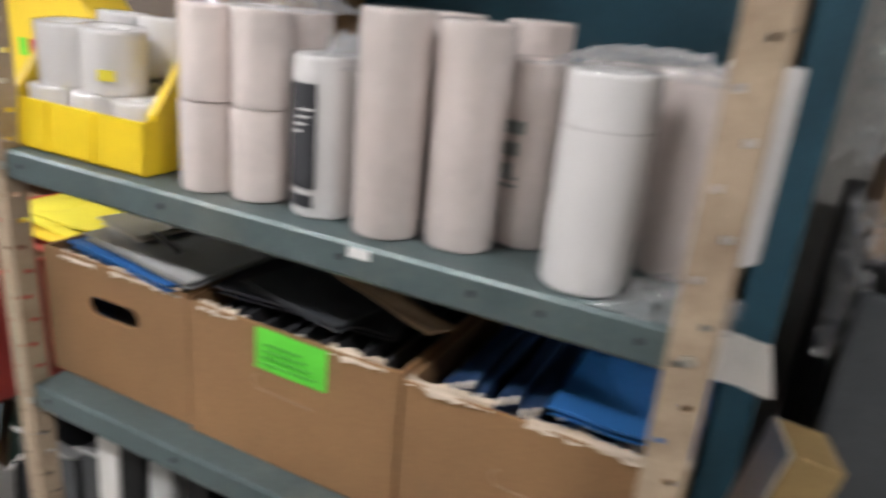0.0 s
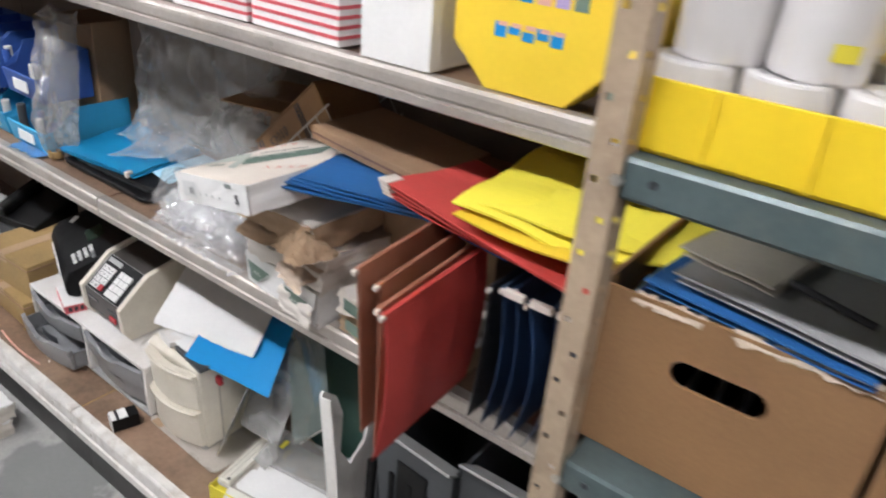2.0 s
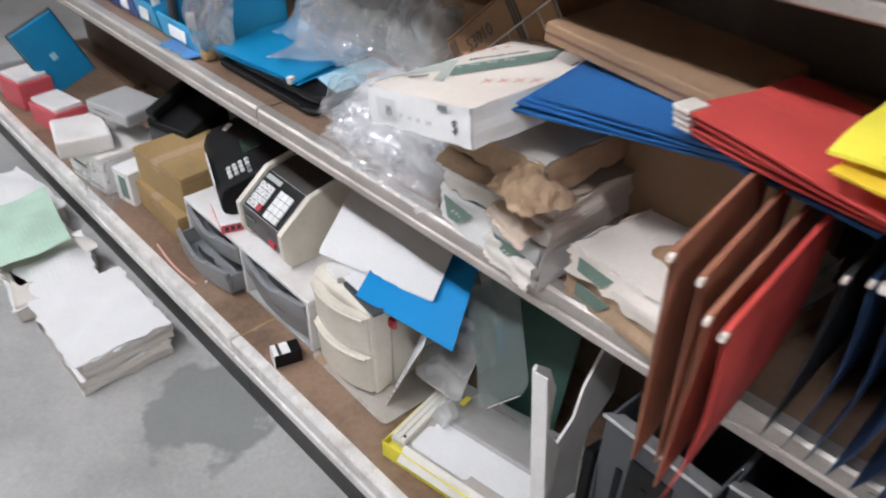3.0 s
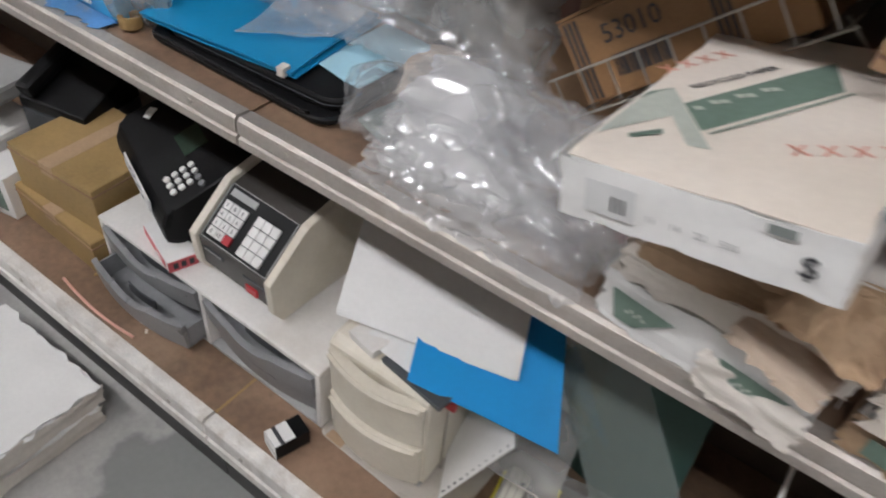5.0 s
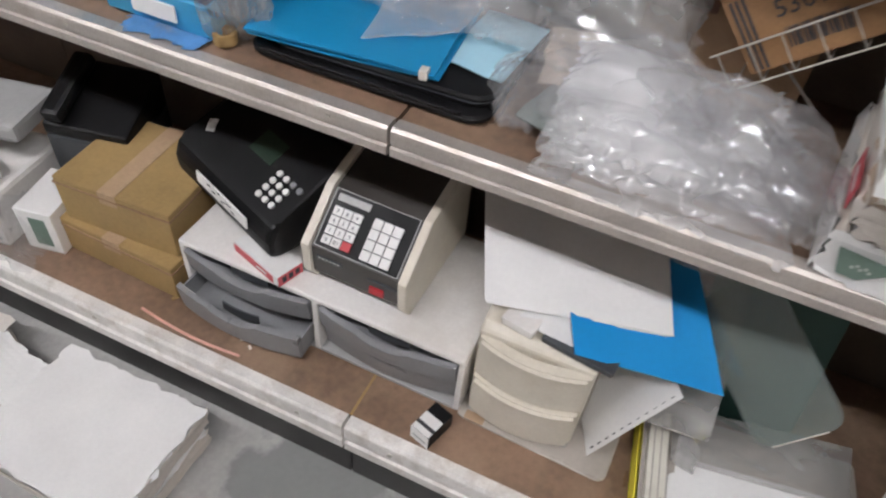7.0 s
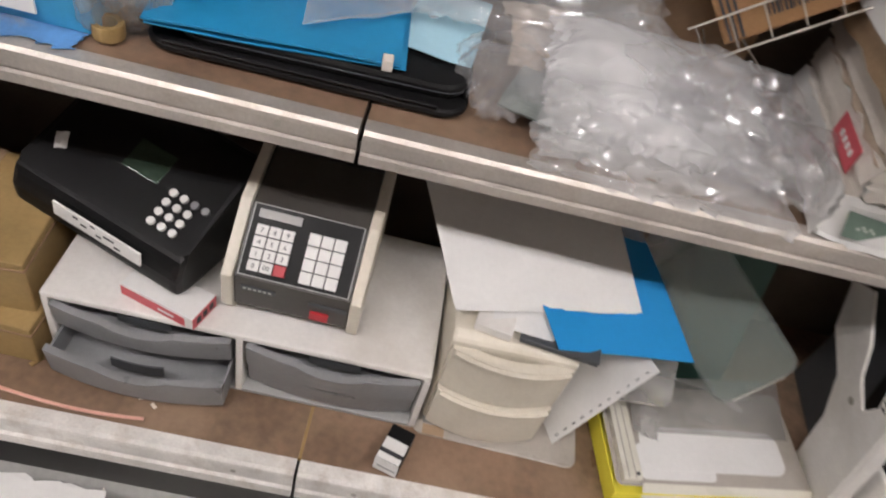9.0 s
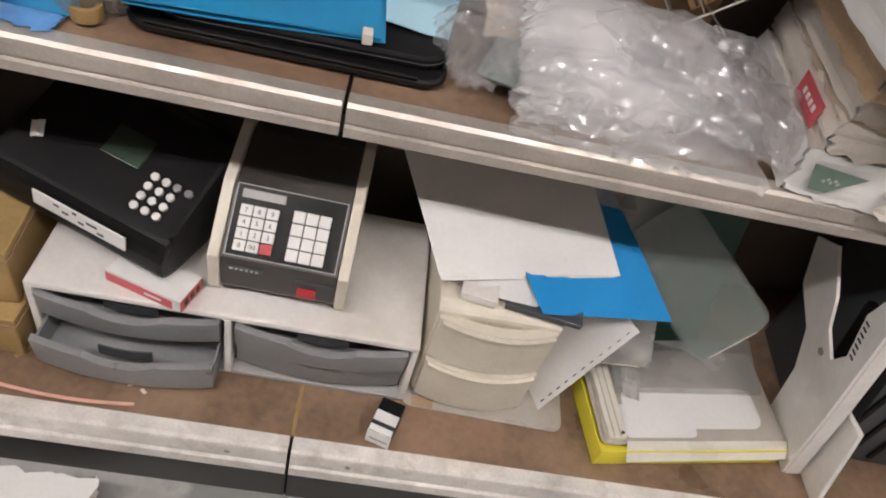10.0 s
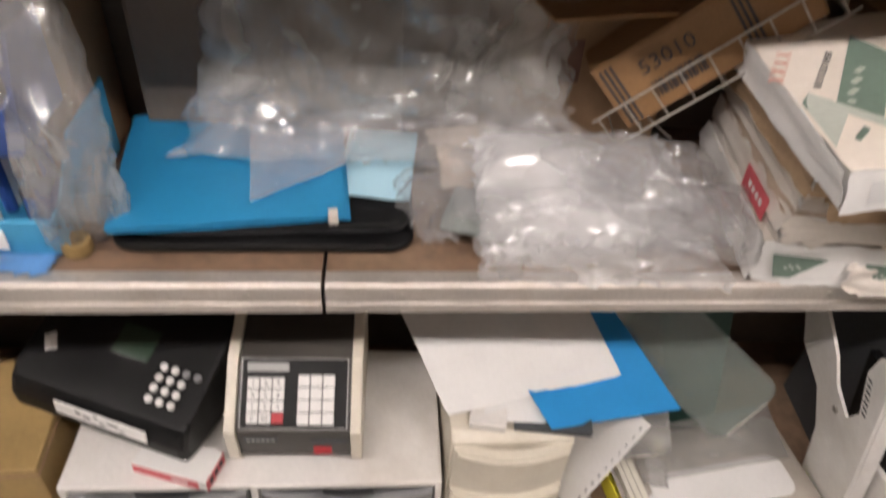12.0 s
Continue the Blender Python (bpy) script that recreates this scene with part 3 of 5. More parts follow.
for j, (yy, xs) in enumerate(((0.056, (-0.08, 0.0, 0.08)), (0.145, (-0.08, 0.0, 0.08)))):
    for xx in xs:
        paper_roll(-1.022 + xx, 0.742 + yy, SH + 0.005, 0.039, 0.076 + 0.01 * j, "small white paper roll standing in the yellow bin", "roll_white", 0.006, "rolls in the yellow bin", seed=k)
        if k in (0, 1, 3, 4):
            top = paper_roll(-1.022 + xx + 0.012, 0.742 + yy + 0.012, SH + 0.083 + 0.011 * j, 0.04, 0.08, "small white paper roll stacked on another", "roll_white", 0.006, "rolls in the yellow bin", seed=k + 9, lean=3)
            if k == 1:
                label_on_roll(top, 0.04, 0.02, 0.034, -110, -80, "yellow_paper", "dot_sticker")
        k += 1
# wrapped pack of four short rolls, two tiers, two deep
for tier in (0, 1):
    for n, (xx, yy) in enumerate(((-0.816, 0.775), (-0.748, 0.785), (-0.814, 0.85), (-0.745, 0.858))):
        paper_roll(xx + 0.003 * tier, yy, SH + 0.106 * tier, 0.033, 0.104, "short pinkish paper roll in clear shrink wrap", "roll", 0.012, "wrapped short rolls", seed=20 + 4 * tier + n)
# roll with a black printed label
lab = paper_roll(-0.66, 0.79, SH, 0.0365, 0.172, "white wrapped roll with a black printed label", "roll_white", 0.012, seed=36)
label_on_roll(lab, 0.0365, 0.033, 0.145, -128, -72, "ink", "black_label")
label_on_roll(lab, 0.0365, 0.012, 0.026, -122, -76, "ink", "black_band")
for q in range(4):
    label_on_roll(lab, 0.0365, 0.093 + q * 0.008, 0.0955 + q * 0.008, -122 + 6 * q, -98 + 7 * q, "key_white", "label_line", 4, 0.0028)
# tall rolls
for n, (xx, yy, r, h, mm) in enumerate(((-0.572, 0.778, 0.036, 0.226, "roll"), (-0.493, 0.795, 0.036, 0.222, "roll"), (-0.442, 0.848, 0.032, 0.19, "roll"), (-0.352, 0.775, 0.0405, 0.196, "roll_white"),
                                       (-0.283, 0.868, 0.039, 0.198, "roll"), (-0.245, 0.955, 0.038, 0.205, "roll_white"), (-0.56, 0.872, 0.038, 0.224, "roll"), (-0.645, 0.89, 0.037, 0.2, "roll"),
                                       (-0.475, 0.92, 0.037, 0.224, "roll"), (-0.385, 0.93, 0.037, 0.19, "roll"), (-0.32, 0.97, 0.037, 0.19, "roll"))):
    t = paper_roll(xx, yy, SH, r, h, "tall pinkish white paper roll in clear shrink wrap", mm, 0.013, "tall paper rolls", seed=40 + n)
    if n == 2:
        t.matrix_world = pose(xx, yy, SH, 0, 0, 0)
        for q in range(3):
            label_on_roll(t, r, 0.075 + 0.022 * q, 0.088 + 0.022 * q, -150 + 8 * q, -105 + 8 * q, "grey_card", "printed_mark", 5)
        for q in range(2):
            label_on_roll(t, r, 0.064 + 0.008 * q, 0.067 + 0.008 * q, -140, -95, "grey_card", "printed_line", 5)
    if n == 3:
        t.matrix_world = pose(xx, yy, SH, 0, 0, 0)
        label_on_roll(t, r, 0.148, 0.1505, -170, -5, "wrap_film", "wrap_seam", 14)
# loose film over and beside the rolls
for xx, yy, zz, w, d, h, sd in ((-0.43, 0.78, SH + 0.192, 0.18, 0.12, 0.03, 3), (-0.32, 0.725, SH, 0.11, 0.09, 0.03, 4), (-0.84, 0.76, SH + 0.21, 0.16, 0.13, 0.05, 5), (-0.68, 0.765, SH + 0.16, 0.08, 0.09, 0.045, 6)):
    t = thing("plastic_wrap", pose(xx, yy, zz), "loose crinkled clear shrink wrap beside the paper rolls", "plastic wrap", "loose wrap")
    part("film", crumple(w, d, h, sd, 30), "clear_film", t)
carton_b = thing("carton", pose(-1.0, 1.09, SH), "plain beige cardboard carton behind the yellow bin", "box")
part("body", box(-0.13, 0.15, -0.06, 0.06, 0, 0.36, 0.003), "card", carton_b)


# ---- file boxes on the lower steel shelf ----
def wall_with_slot(x0, x1, y0, y1, z0, z1, cx, cz, w, h):
    """A board with a rounded hand hole through it."""
    bm = bmesh.new()
    n = 24
    ring = []
    for i in range(n):
        a = 2 * math.pi * i / n
        cxk = cx + (w / 2 - h / 2) * (1 if math.cos(a) > 0 else -1)
        ring.append((cxk + h / 2 * math.cos(a), cz + h / 2 * math.sin(a), a))
    outer = []
    for xx, zz, a in ring:
        ca, sa = math.cos(a), math.sin(a)
        k = min(((x1 - cx) / ca if ca > 1e-6 else (x0 - cx) / ca if ca < -1e-6 else 1e9), ((z1 - cz) / sa if sa > 1e-6 else (z0 - cz) / sa if sa < -1e-6 else 1e9))
        outer.append((cx + k * ca, cz + k * sa))
    corners = [(x0, z0), (x1, z0), (x1, z1), (x0, z1)]
    for c in corners:
        i = min(range(n), key=lambda q: (outer[q][0] - c[0]) ** 2 + (outer[q][1] - c[1]) ** 2)
        outer[i] = c
    lay = []
    for y in (y0, y1):
        lay.append(([bm.verts.new((p[0], y, p[1])) for p in ring], [bm.verts.new((p[0], y, p[1])) for p in outer]))
    for i in range(n):
        j = (i + 1) % n
        for r, o in lay:
            bm.faces.new((r[i], r[j], o[j], o[i]))
        bm.faces.new((lay[0][0][i], lay[1][0][i], lay[1][0][j], lay[0][0][j]))
        bm.faces.new((lay[0][1][i], lay[0][1][j], lay[1][1][j], lay[1][1][i]))
    return bm


def file_box(x0, x1, y0, y1, h, label, hole):
    t = thing("file_box", pose((x0 + x1) / 2, y0, 1.092), label, "cardboard box", "file boxes on the shelf")
    w, d, k = (x1 - x0) / 2, y1 - y0, 0.005
    if hole:
        part("front_wall", wall_with_slot(-w, w, 0, k, 0.0, h, 0.0, h * 0.66, 0.098, 0.031), "card", t)
    else:
        part("front_wall", box(-w, w, 0, k, 0.0, h, 0.0015), "card", t)
    part("back_wall", box(-w, w, d - k, d, 0.0, h, 0.0015), "card", t)
    for s in (-w, w - k):
        part("side_wall", box(s, s + k, k + 0.0005, d - k - 0.0005, 0.0, h, 0.0015), "card", t)
    part("bottom", box(-w + k, w - k, k, d - k, 0.0, 0.005), "card_dark", t)
    return t


def hanging_folder(x, y, z, d, h, material, label, group, lean=0.0, turn=0.0, sag=0.0):
    """A file folder on edge, its sheet running away from the aisle, with hooks at the ends of its top bar."""
    t = thing("hanging_folder", pose(x, y, z, 0, lean, turn), label, "file folder", group)
    bm = bmesh.new()
    n = 10
    prof = []
    for i in range(n + 1):
        v = i / n
        prof.append((sag * math.sin(math.pi * v), h * v))
    for s in (0, 1):
        off = 0.004 if s else 0.0
        g = [[bm.verts.new((px + off * (1 if s else 1) * (pz / h), yy, pz)) for yy in (0, d * 0.33, d * 0.66, d)] for px, pz in prof]
        for j in range(n):
            for i in range(3):
                bm.faces.new((g[j][i], g[j][i + 1], g[j + 1][i + 1], g[j + 1][i]))
    ob = part("sheet", bm, material, t)
    so = ob.modifiers.new("thickness", "SOLIDIFY")
    so.thickness = 0.0009
    part("bar", box(-0.001, 0.005, -0.006, d + 0.006, h - 0.006, h + 0.001, 0.0008), material, t)
    for yy in (-0.014, d + 0.002):
        part("hook", box(0.0, 0.006, yy, yy + 0.012, h - 0.007, h + 0.0005, 0.0018), "tab", t, "white plastic hook")
    return t


BX = ((-1.142, -0.861), (-0.853, -0.53), (-0.524, -0.235))
b1 = file_box(*BX[0], 0.772, 1.14, 0.2, "open brown cardboard file box with oval hand hole", True)
b2 = file_box(*BX[1], 0.765, 1.14, 0.198, "open brown cardboard file box with a bright green label", False)
b3 = file_box(*BX[2], 0.758, 1.14, 0.196, "open brown cardboard file box packed with blue hanging folders", False)
# label and pressed hand-hole outlines
part("label", sheet(0.106, 0.057, 0.0004, 0.002, 2, 6, 6), "green_label", b2, "fluorescent green paper label", m=pose(-0.0455, -0.0015, 0.139, 90, 0, 0) @ pose(0, 0, 0, 0, 0, -1))
for q in range(4):
    part("writing_bar", box(-0.0355 + 0.002 * q, 0.0485 - 0.008 * q, -0.0045, -0.0041, 0.148 + 0.009 * q, 0.1505 + 0.009 * q), "green_dark", b2)
for bb, cx in ((b2, 0.0), (b3, 0.02)):
    part("hand_hole_line", rod([(cx - 0.045, -0.0005, 0.128), (cx - 0.052, -0.0005, 0.12), (cx - 0.045, -0.0005, 0.108), (cx + 0.04, -0.0005, 0.105)], 0.0012, 4), "card_dark", bb, "pressed hand-hole outline")
for bb, x0, w, sd in ((b1, -0.1, 0.07, 31), (b1, 0.0, 0.13, 32), (b2, -0.14, 0.06, 33), (b2, 0.06, 0.08, 34), (b3, -0.14, 0.1, 35), (b3, 0.0, 0.15, 36)):
    part("torn_edge", sheet(w, 0.013, 0.0012, 0.004, sd, 26, 5, 0.0, 0.006), "torn_board", bb, "torn pale board along the rim", m=pose(x0, -0.001, 0.191, 66, 0, 0))
st = part("price_sticker", sheet(0.026, 0.011, 0.0005, 0, 3, 3, 3), "white_paper", rack, "small white price sticker", m=pose(-0.58, AY0 + 0.0016, 1.432, 90, 0, 0))
# folders in the boxes
for i in range(9):
    hanging_folder(-1.125 + 0.029 * i, 0.797, 1.1, 0.31, 0.174 + 0.006 * (i % 2), "black_card" if i > 2 else "navy_card", "dark hanging folder with white tabs in a file box", "folders in the first box", 4 - i % 3)
for i in range(10):
    hanging_folder(-0.84 + 0.028 * i, 0.79, 1.1, 0.31, 0.174 + 0.005 * (i % 3), "black_card", "black hanging folder standing in a file box", "folders in the second box", 5 - i % 4)
for i in range(17):
    hanging_folder(-0.508 + 0.016 * i, 0.783, 1.1, 0.32, 0.192 + 0.006 * (i % 3), "navy_card" if i < 9 else "blue_card", "blue hanging folder standing in a file box", "folders in the third box", 8 - i % 4)
for x, y, z, w, d, rz, mm, sd, lb in ((-1.10, 0.785, 1.298, 0.22, 0.28, -6, "blue_card", 1, "dark blue folder lying on the filled file box"), (-1.075, 0.79, 1.316, 0.235, 0.28, -8, "pale_grey", 2, "grey folder lying on the filled file box"),
                                      (-1.085, 0.825, 1.328, 0.1, 0.13, -10, "cream_plastic", 3, "pale card lying on a grey folder"), (-0.83, 0.79, 1.302, 0.26, 0.3, 5, "black_card", 4, "black folder lying on the file box"),
                                      (-0.79, 0.8, 1.316, 0.17, 0.13, -10, "dark_plastic", 5, "dark plastic sleeve on a black folder"), (-0.36, 0.754, 1.312, 0.115, 0.31, 0, "blue_card", 6, "bright blue folder lying on the blue files")):
    t = thing("loose_folder", pose(x, y, z, 1.5, 1, rz), lb, "file folder", "folders lying on the boxes")
    part("cover", sheet(w, d, 0.0022, 0.003, sd, 12, 12, 0.004), mm, t)
    part("back_cover", sheet(w * 0.985, d * 0.985, 0.0012, 0.003, sd, 12, 12), mm, t, m=pose(0.004, 0.003, -0.004))
t = thing("pen", pose(-0.975, 0.83, 1.334, 0, 0, -22), "slim black pen lying on a grey folder", "pen")
part("barrel", rod([(0, 0, 0), (0.085, 0, 0)], 0.004, 8), "ink", t)
t = thing("brown_paper", pose(-0.7, 0.87, 1.335, 4, 2, -22), "folded strip of kraft paper lying across black folders", "paper")
part("folded_sheet", sheet(0.2, 0.034, 0.0022, 0.006, 4, 18, 6), "kraft", t)
part("fold", sheet(0.19, 0.024, 0.0015, 0.005, 5, 18, 6), "card_dark", t, m=pose(0.006, 0.012, -0.006, -5, 0, 3))
t = thing("card_sheet", pose(-0.225, 0.95, 1.3, 10, 8, 8), "white card standing behind the slotted post", "card")
part("sheet", sheet(0.07, 0.11, 0.001, 0.003, 9), "old_paper", t)
# things on the shelves beneath the file boxes
for n, (x, mm) in enumerate(((-1.06, "white_plastic"), (-1.01, "black_plastic"), (-0.95, "pale_grey"), (-0.88, "black_plastic"), (-0.8, "dark_plastic"), (-0.7, "black_plastic"), (-0.6, "dark_plastic"), (-0.48, "black_plastic"))):
    t = thing("ring_binder", pose(x, 0.76, 0.722, 0, 3, 0), "upright plastic ring binder on the steel shelf", "binder", "binders under the file boxes")
    part("spine", box(0, 0.045, 0, 0.004, 0, 0.29, 0.002), mm, t)
    for s in (0, 0.042):
        part("cover", box(s, s + 0.003, 0.0045, 0.25, 0, 0.29, 0.001), mm, t)
    part("pages", box(0.005, 0.038, 0.02, 0.235, 0.006, 0.275), "old_paper", t)

# ---- beyond the steel shelves ----
t = thing("dark_cabinet", pose(0.0, 1.05, 0), "tall black cabinet standing past the steel shelves", "cabinet")
part("body", box(-0.1, 0.5, 0.05, 0.6, 0, 1.43, 0.006), "black_plastic", t)
part("door", box(-0.09, 0.49, 0.03, 0.047, 0.03, 1.4, 0.004), "dark_plastic", t)
part("handle", rod([(-0.06, 0.02, 0.9), (-0.06, 0.0, 0.92), (-0.06, 0.0, 1.02), (-0.06, 0.02, 1.04)], 0.006), "wire", t)
t = thing("carton", pose(-0.09, 1.12, 1.432), "small dark brown carton on the black cabinet", "box")
part("body", box(0, 0.25, 0, 0.22, 0, 0.17, 0.003), "card_dark", t)
part("flap", box(0, 0.25, -0.002, 0.1, 0.171, 0.175, 0.001), "card_dark", t)
t = thing("wooden_block", pose(-0.13, 0.95, 1.12, 0, 12, 15), "pale varnished wooden block leaning against the shelves", "wood block")
part("block", box(-0.03, 0.03, -0.03, 0.05, -0.03, 0.13, 0.004), "carton_yellow", t)
part("edge", box(-0.034, -0.031, -0.03, 0.05, -0.03, 0.13, 0.001), "cream_plastic", t)
part("foot", box(-0.03, 0.03, -0.03, 0.05, -1.12, -0.032, 0.003), "card_dark", t)
for n, (x, y, z, h) in enumerate(((-0.155, 1.12, 1.55, 0.3), (-0.12, 1.1, 1.3, 0.2))):
    t = thing("plastic_bag", pose(x, y, z, 84, 0, 10), "clear crinkled plastic hanging past the shelves", "plastic bag")
    part("film", crumple(0.07, h, 0.03, 60 + n, 30, 1.1), "clear_film", t)

# ---- files and papers at the end of the gondola ----
MS = MID_Z + 0.002
for i in range(9):
    hanging_folder(-1.395 + 0.027 * i, 0.955, MS, 0.3, 0.265 + 0.008 * (i % 3), "navy_card" if i else "black_card", "navy blue hanging folder standing on the shelf", "standing navy folders", 3 - i % 4, 0, 0.004 + 0.0055 * i + 0.004 * (i % 2))
for i in range(4):
    bar = thing("folder_clip", pose(-1.33 + 0.045 * i, 0.936, MS + 0.268), "white plastic index tab on a navy folder", "index tab", "index tabs")
    part("tab", box(-0.018, 0.018, 0, 0.012, 0, 0.012, 0.003), "tab", bar)
hanging_folder(-1.418, 0.742, 0.882, 0.26, 0.262, "red_card", "red hanging folder sticking out over the shelf edge", "red folders", 2, 4, 0.012)
hanging_folder(-1.432, 0.76, 0.886, 0.26, 0.25, "rust_card", "rust brown hanging folder beside a red one", "red folders", 0, 5, 0.0)
hanging_folder(-1.448, 0.785, 0.89, 0.24, 0.262, "rust_card", "rust brown hanging folder beside a red one", "red folders", -2, 6, 0.0)
hanging_folder(-1.468, 0.77, 0.888, 0.24, 0.285, "rust_card", "rust brown hanging folder beside a red one", "red folders", -3, 6, 0.0)
support = thing("carton", pose(-1.63, 1.15, MS), "dull brown carton under the loose folders", "box")
part("body", box(-0.14, 0.14, 0, 0.24, 0, 0.27, 0.003), "card_dark", support)
part("flap", box(-0.15, 0.15, -0.01, 0.25, 0.272, 0.277, 0.001), "card_dark", support)
for i in range(4):
    t = thing("loose_folder", pose(-1.59, 0.953 - 0.004 * i, 1.19 + 0.0085 * i, 0, 1.2, -9 - 1.0 * i), "red file folder lying on the standing files", "file folder", "lying red folders")
    part("cover", sheet(0.42, 0.2, 0.002, 0.006, 30 + i, 16, 10), "red_card", t)
    part("back_cover", sheet(0.415, 0.196, 0.002, 0.006, 30 + i, 16, 10), "red_card", t, m=pose(0.003, 0.004, -0.0035))
    part("tab", box(-0.012, 0.012, -0.004, 0.03, 0.0, 0.006, 0.002), "tab", t, "white plastic hook")
t = thing("loose_folder", pose(-1.415, 0.885, 1.238, 1, 0, -5), "orange folder under a yellow one on the files", "file folder")
part("cover", sheet(0.3, 0.24, 0.002, 0.014, 40, 16, 12), "yellow_box", t)
part("back_cover", sheet(0.295, 0.236, 0.002, 0.014, 40, 16, 12), "yellow_box", t, m=pose(0.003, 0.004, -0.004))
t = thing("loose_folder", pose(-1.425, 0.895, 1.264, 2, -2, -1), "bright yellow wavy folder lying on red folders", "file folder")
part("cover", sheet(0.33, 0.26, 0.004, 0.026, 41, 22, 16, -0.02), "yellow_paper", t)
part("back_cover", sheet(0.32, 0.25, 0.003, 0.014, 42, 18, 14), "yellow_paper", t, m=pose(0.004, 0.01, -0.012))
for i in range(4):
    t = thing("loose_folder", pose(-1.82 + 0.006 * i, 0.925 + 0.006 * i, 1.14 + 0.007 * i, 2, -3, 12 - 2 * i), "bright blue folder lying on paper reams", "file folder", "lying blue folders")
    part("cover", sheet(0.31, 0.17, 0.002, 0.004, 50 + i, 12, 8), "blue_card", t)
    part("back_cover", sheet(0.307, 0.168, 0.0015, 0.004, 50 + i, 12, 8), "blue_card", t, m=pose(0.002, 0.003, -0.0028))
t = thing("loose_folder", pose(-1.62, 1.01, 1.147, 0, 1, -8), "dark blue folder lying behind red folders", "file folder")
part("cover", sheet(0.25, 0.18, 0.003, 0.006, 55), "blue_card", t)
part("back_cover", sheet(0.246, 0.178, 0.002, 0.006, 55), "blue_card", t, m=pose(0.003, 0.003, -0.004))
t = thing("flat_carton", pose(-1.88, 1.06, 1.185, 2, 2, -6), "flattened brown carton lying on the paper reams", "box")
part("board", box(0, 0.3, 0, 0.18, 0, 0.028, 0.003), "card_dark", t)
part("fold_line", box(0.002, 0.298, -0.0015, 0.0, 0.012, 0.015), "ink_brown", t)


# ---- paper reams ----
def ream(m, w, d, h, label, top, wrap, torn=0.006, seed=0, group="paper reams", flat=0.003):
    t = thing("paper_ream", m, label, "paper ream", group)
    part("paper", box(0.003, w - 0.003, 0.003, d - 0.003, 0.001, h - 0.002, 0.001), "white_paper", t)
    part("wrapper_top", sheet(w + 0.004, d, 0.0012, flat, seed, 18, 18, 0.0, torn), top, t, m=pose(-0.002, 0, h - 0.001))
    part("wrapper_front", sheet(w + 0.004, h, 0.001, 0.0016 if flat < 0.001 else 0.006, seed + 1, 18, 8, 0.0, torn), wrap, t, m=pose(-0.002, -0.002, 0, 90, 0, 0))
    part("wrapper_side", sheet(d, h, 0.001, 0.006, seed + 2, 14, 8, 0.0, torn), wrap, t, m=pose(-0.003, d, 0, 90, 0, -90))
    part("wrapper_side", sheet(d, h, 0.001, 0.006, seed + 3, 14, 8, 0.0, torn), wrap, t, m=pose(w + 0.003, 0, 0, 90, 0, 90))
    return t


def quad(pts, z, material, parent, name, up=None):
    bm = bmesh.new()
    vs = [bm.verts.new((x, y, z)) for x, y in pts]
    ex = bmesh.ops.extrude_face_region(bm, geom=[bm.faces.new(vs)])
    for v in ex["geom"]:
        if isinstance(v, bmesh.types.BMVert):
            v.co.z += 0.00015
    ob = part(name, bm, material, parent)
    if up is not None:
        ob.matrix_basis = up
    return ob


RW = 0.222
low = ream(pose(-2.012, 0.995, MS, 0, 0, -6), 0.24, 0.32, 0.072, "white paper ream with green printed marks in a torn wrapper", "old_paper", "white_paper", 0.012, 60)
part("torn_skirt", sheet(0.12, 0.045, 0.0008, 0.014, 61, 24, 10, 0.006, 0.012), "old_paper", low, "torn pale wrapper hanging loose", m=pose(0.125, -0.012, 0.002, 82, 0, -3))
low2 = ream(pose(-1.998, 0.99, MS + 0.075, 0, -1, -5), 0.235, 0.33, 0.044, "paper ream in a torn brown wrapper with a red end label", "wrapper_brown", "old_paper", 0.014, 64)
part("red_label", box(-0.013, -0.0115, 0.04, 0.13, 0.004, 0.04), "red_print", low2, "red printed end label")
for q in range(4):
    part("label_mark", box(-0.0138, -0.0132, 0.055 + 0.015 * q, 0.064 + 0.015 * q, 0.018, 0.027), "white_paper", low2)
part("torn_flap", sheet(0.1, 0.05, 0.0008, 0.018, 66, 18, 10, 0.014, 0.008), "wrapper_brown", low2, "torn brown flap", m=pose(0.125, -0.022, 0.012, 48, 6, -8))
mid1 = ream(pose(-1.985, 1.0, MS + 0.122, 0, 2, -4), 0.222, 0.34, 0.038, "paper ream in torn brown wrapper in a stack", "wrapper_brown", "old_paper", 0.014, 68)
part("torn_flap", sheet(0.19, 0.07, 0.0008, 0.02, 69, 20, 10, 0.012, 0.008), "kraft", mid1, "torn kraft flap", m=pose(0.01, -0.05, 0.012, 28, -4, 4))
mid2 = ream(pose(-2.0, 0.97, MS + 0.163, 1, -1, -2), 0.222, 0.34, 0.05, "paper ream in torn brown wrapper in a stack", "old_paper", "kraft", 0.01, 72)
upr = ream(pose(-2.035, 0.868, MS + 0.22, 0, -11, -3), RW, 0.35, 0.054, "legal-size recycled paper ream with green printed cream wrapper", "cream_paper", "white_paper", 0.004, 76, flat=0.0006)
PZ = 0.0551
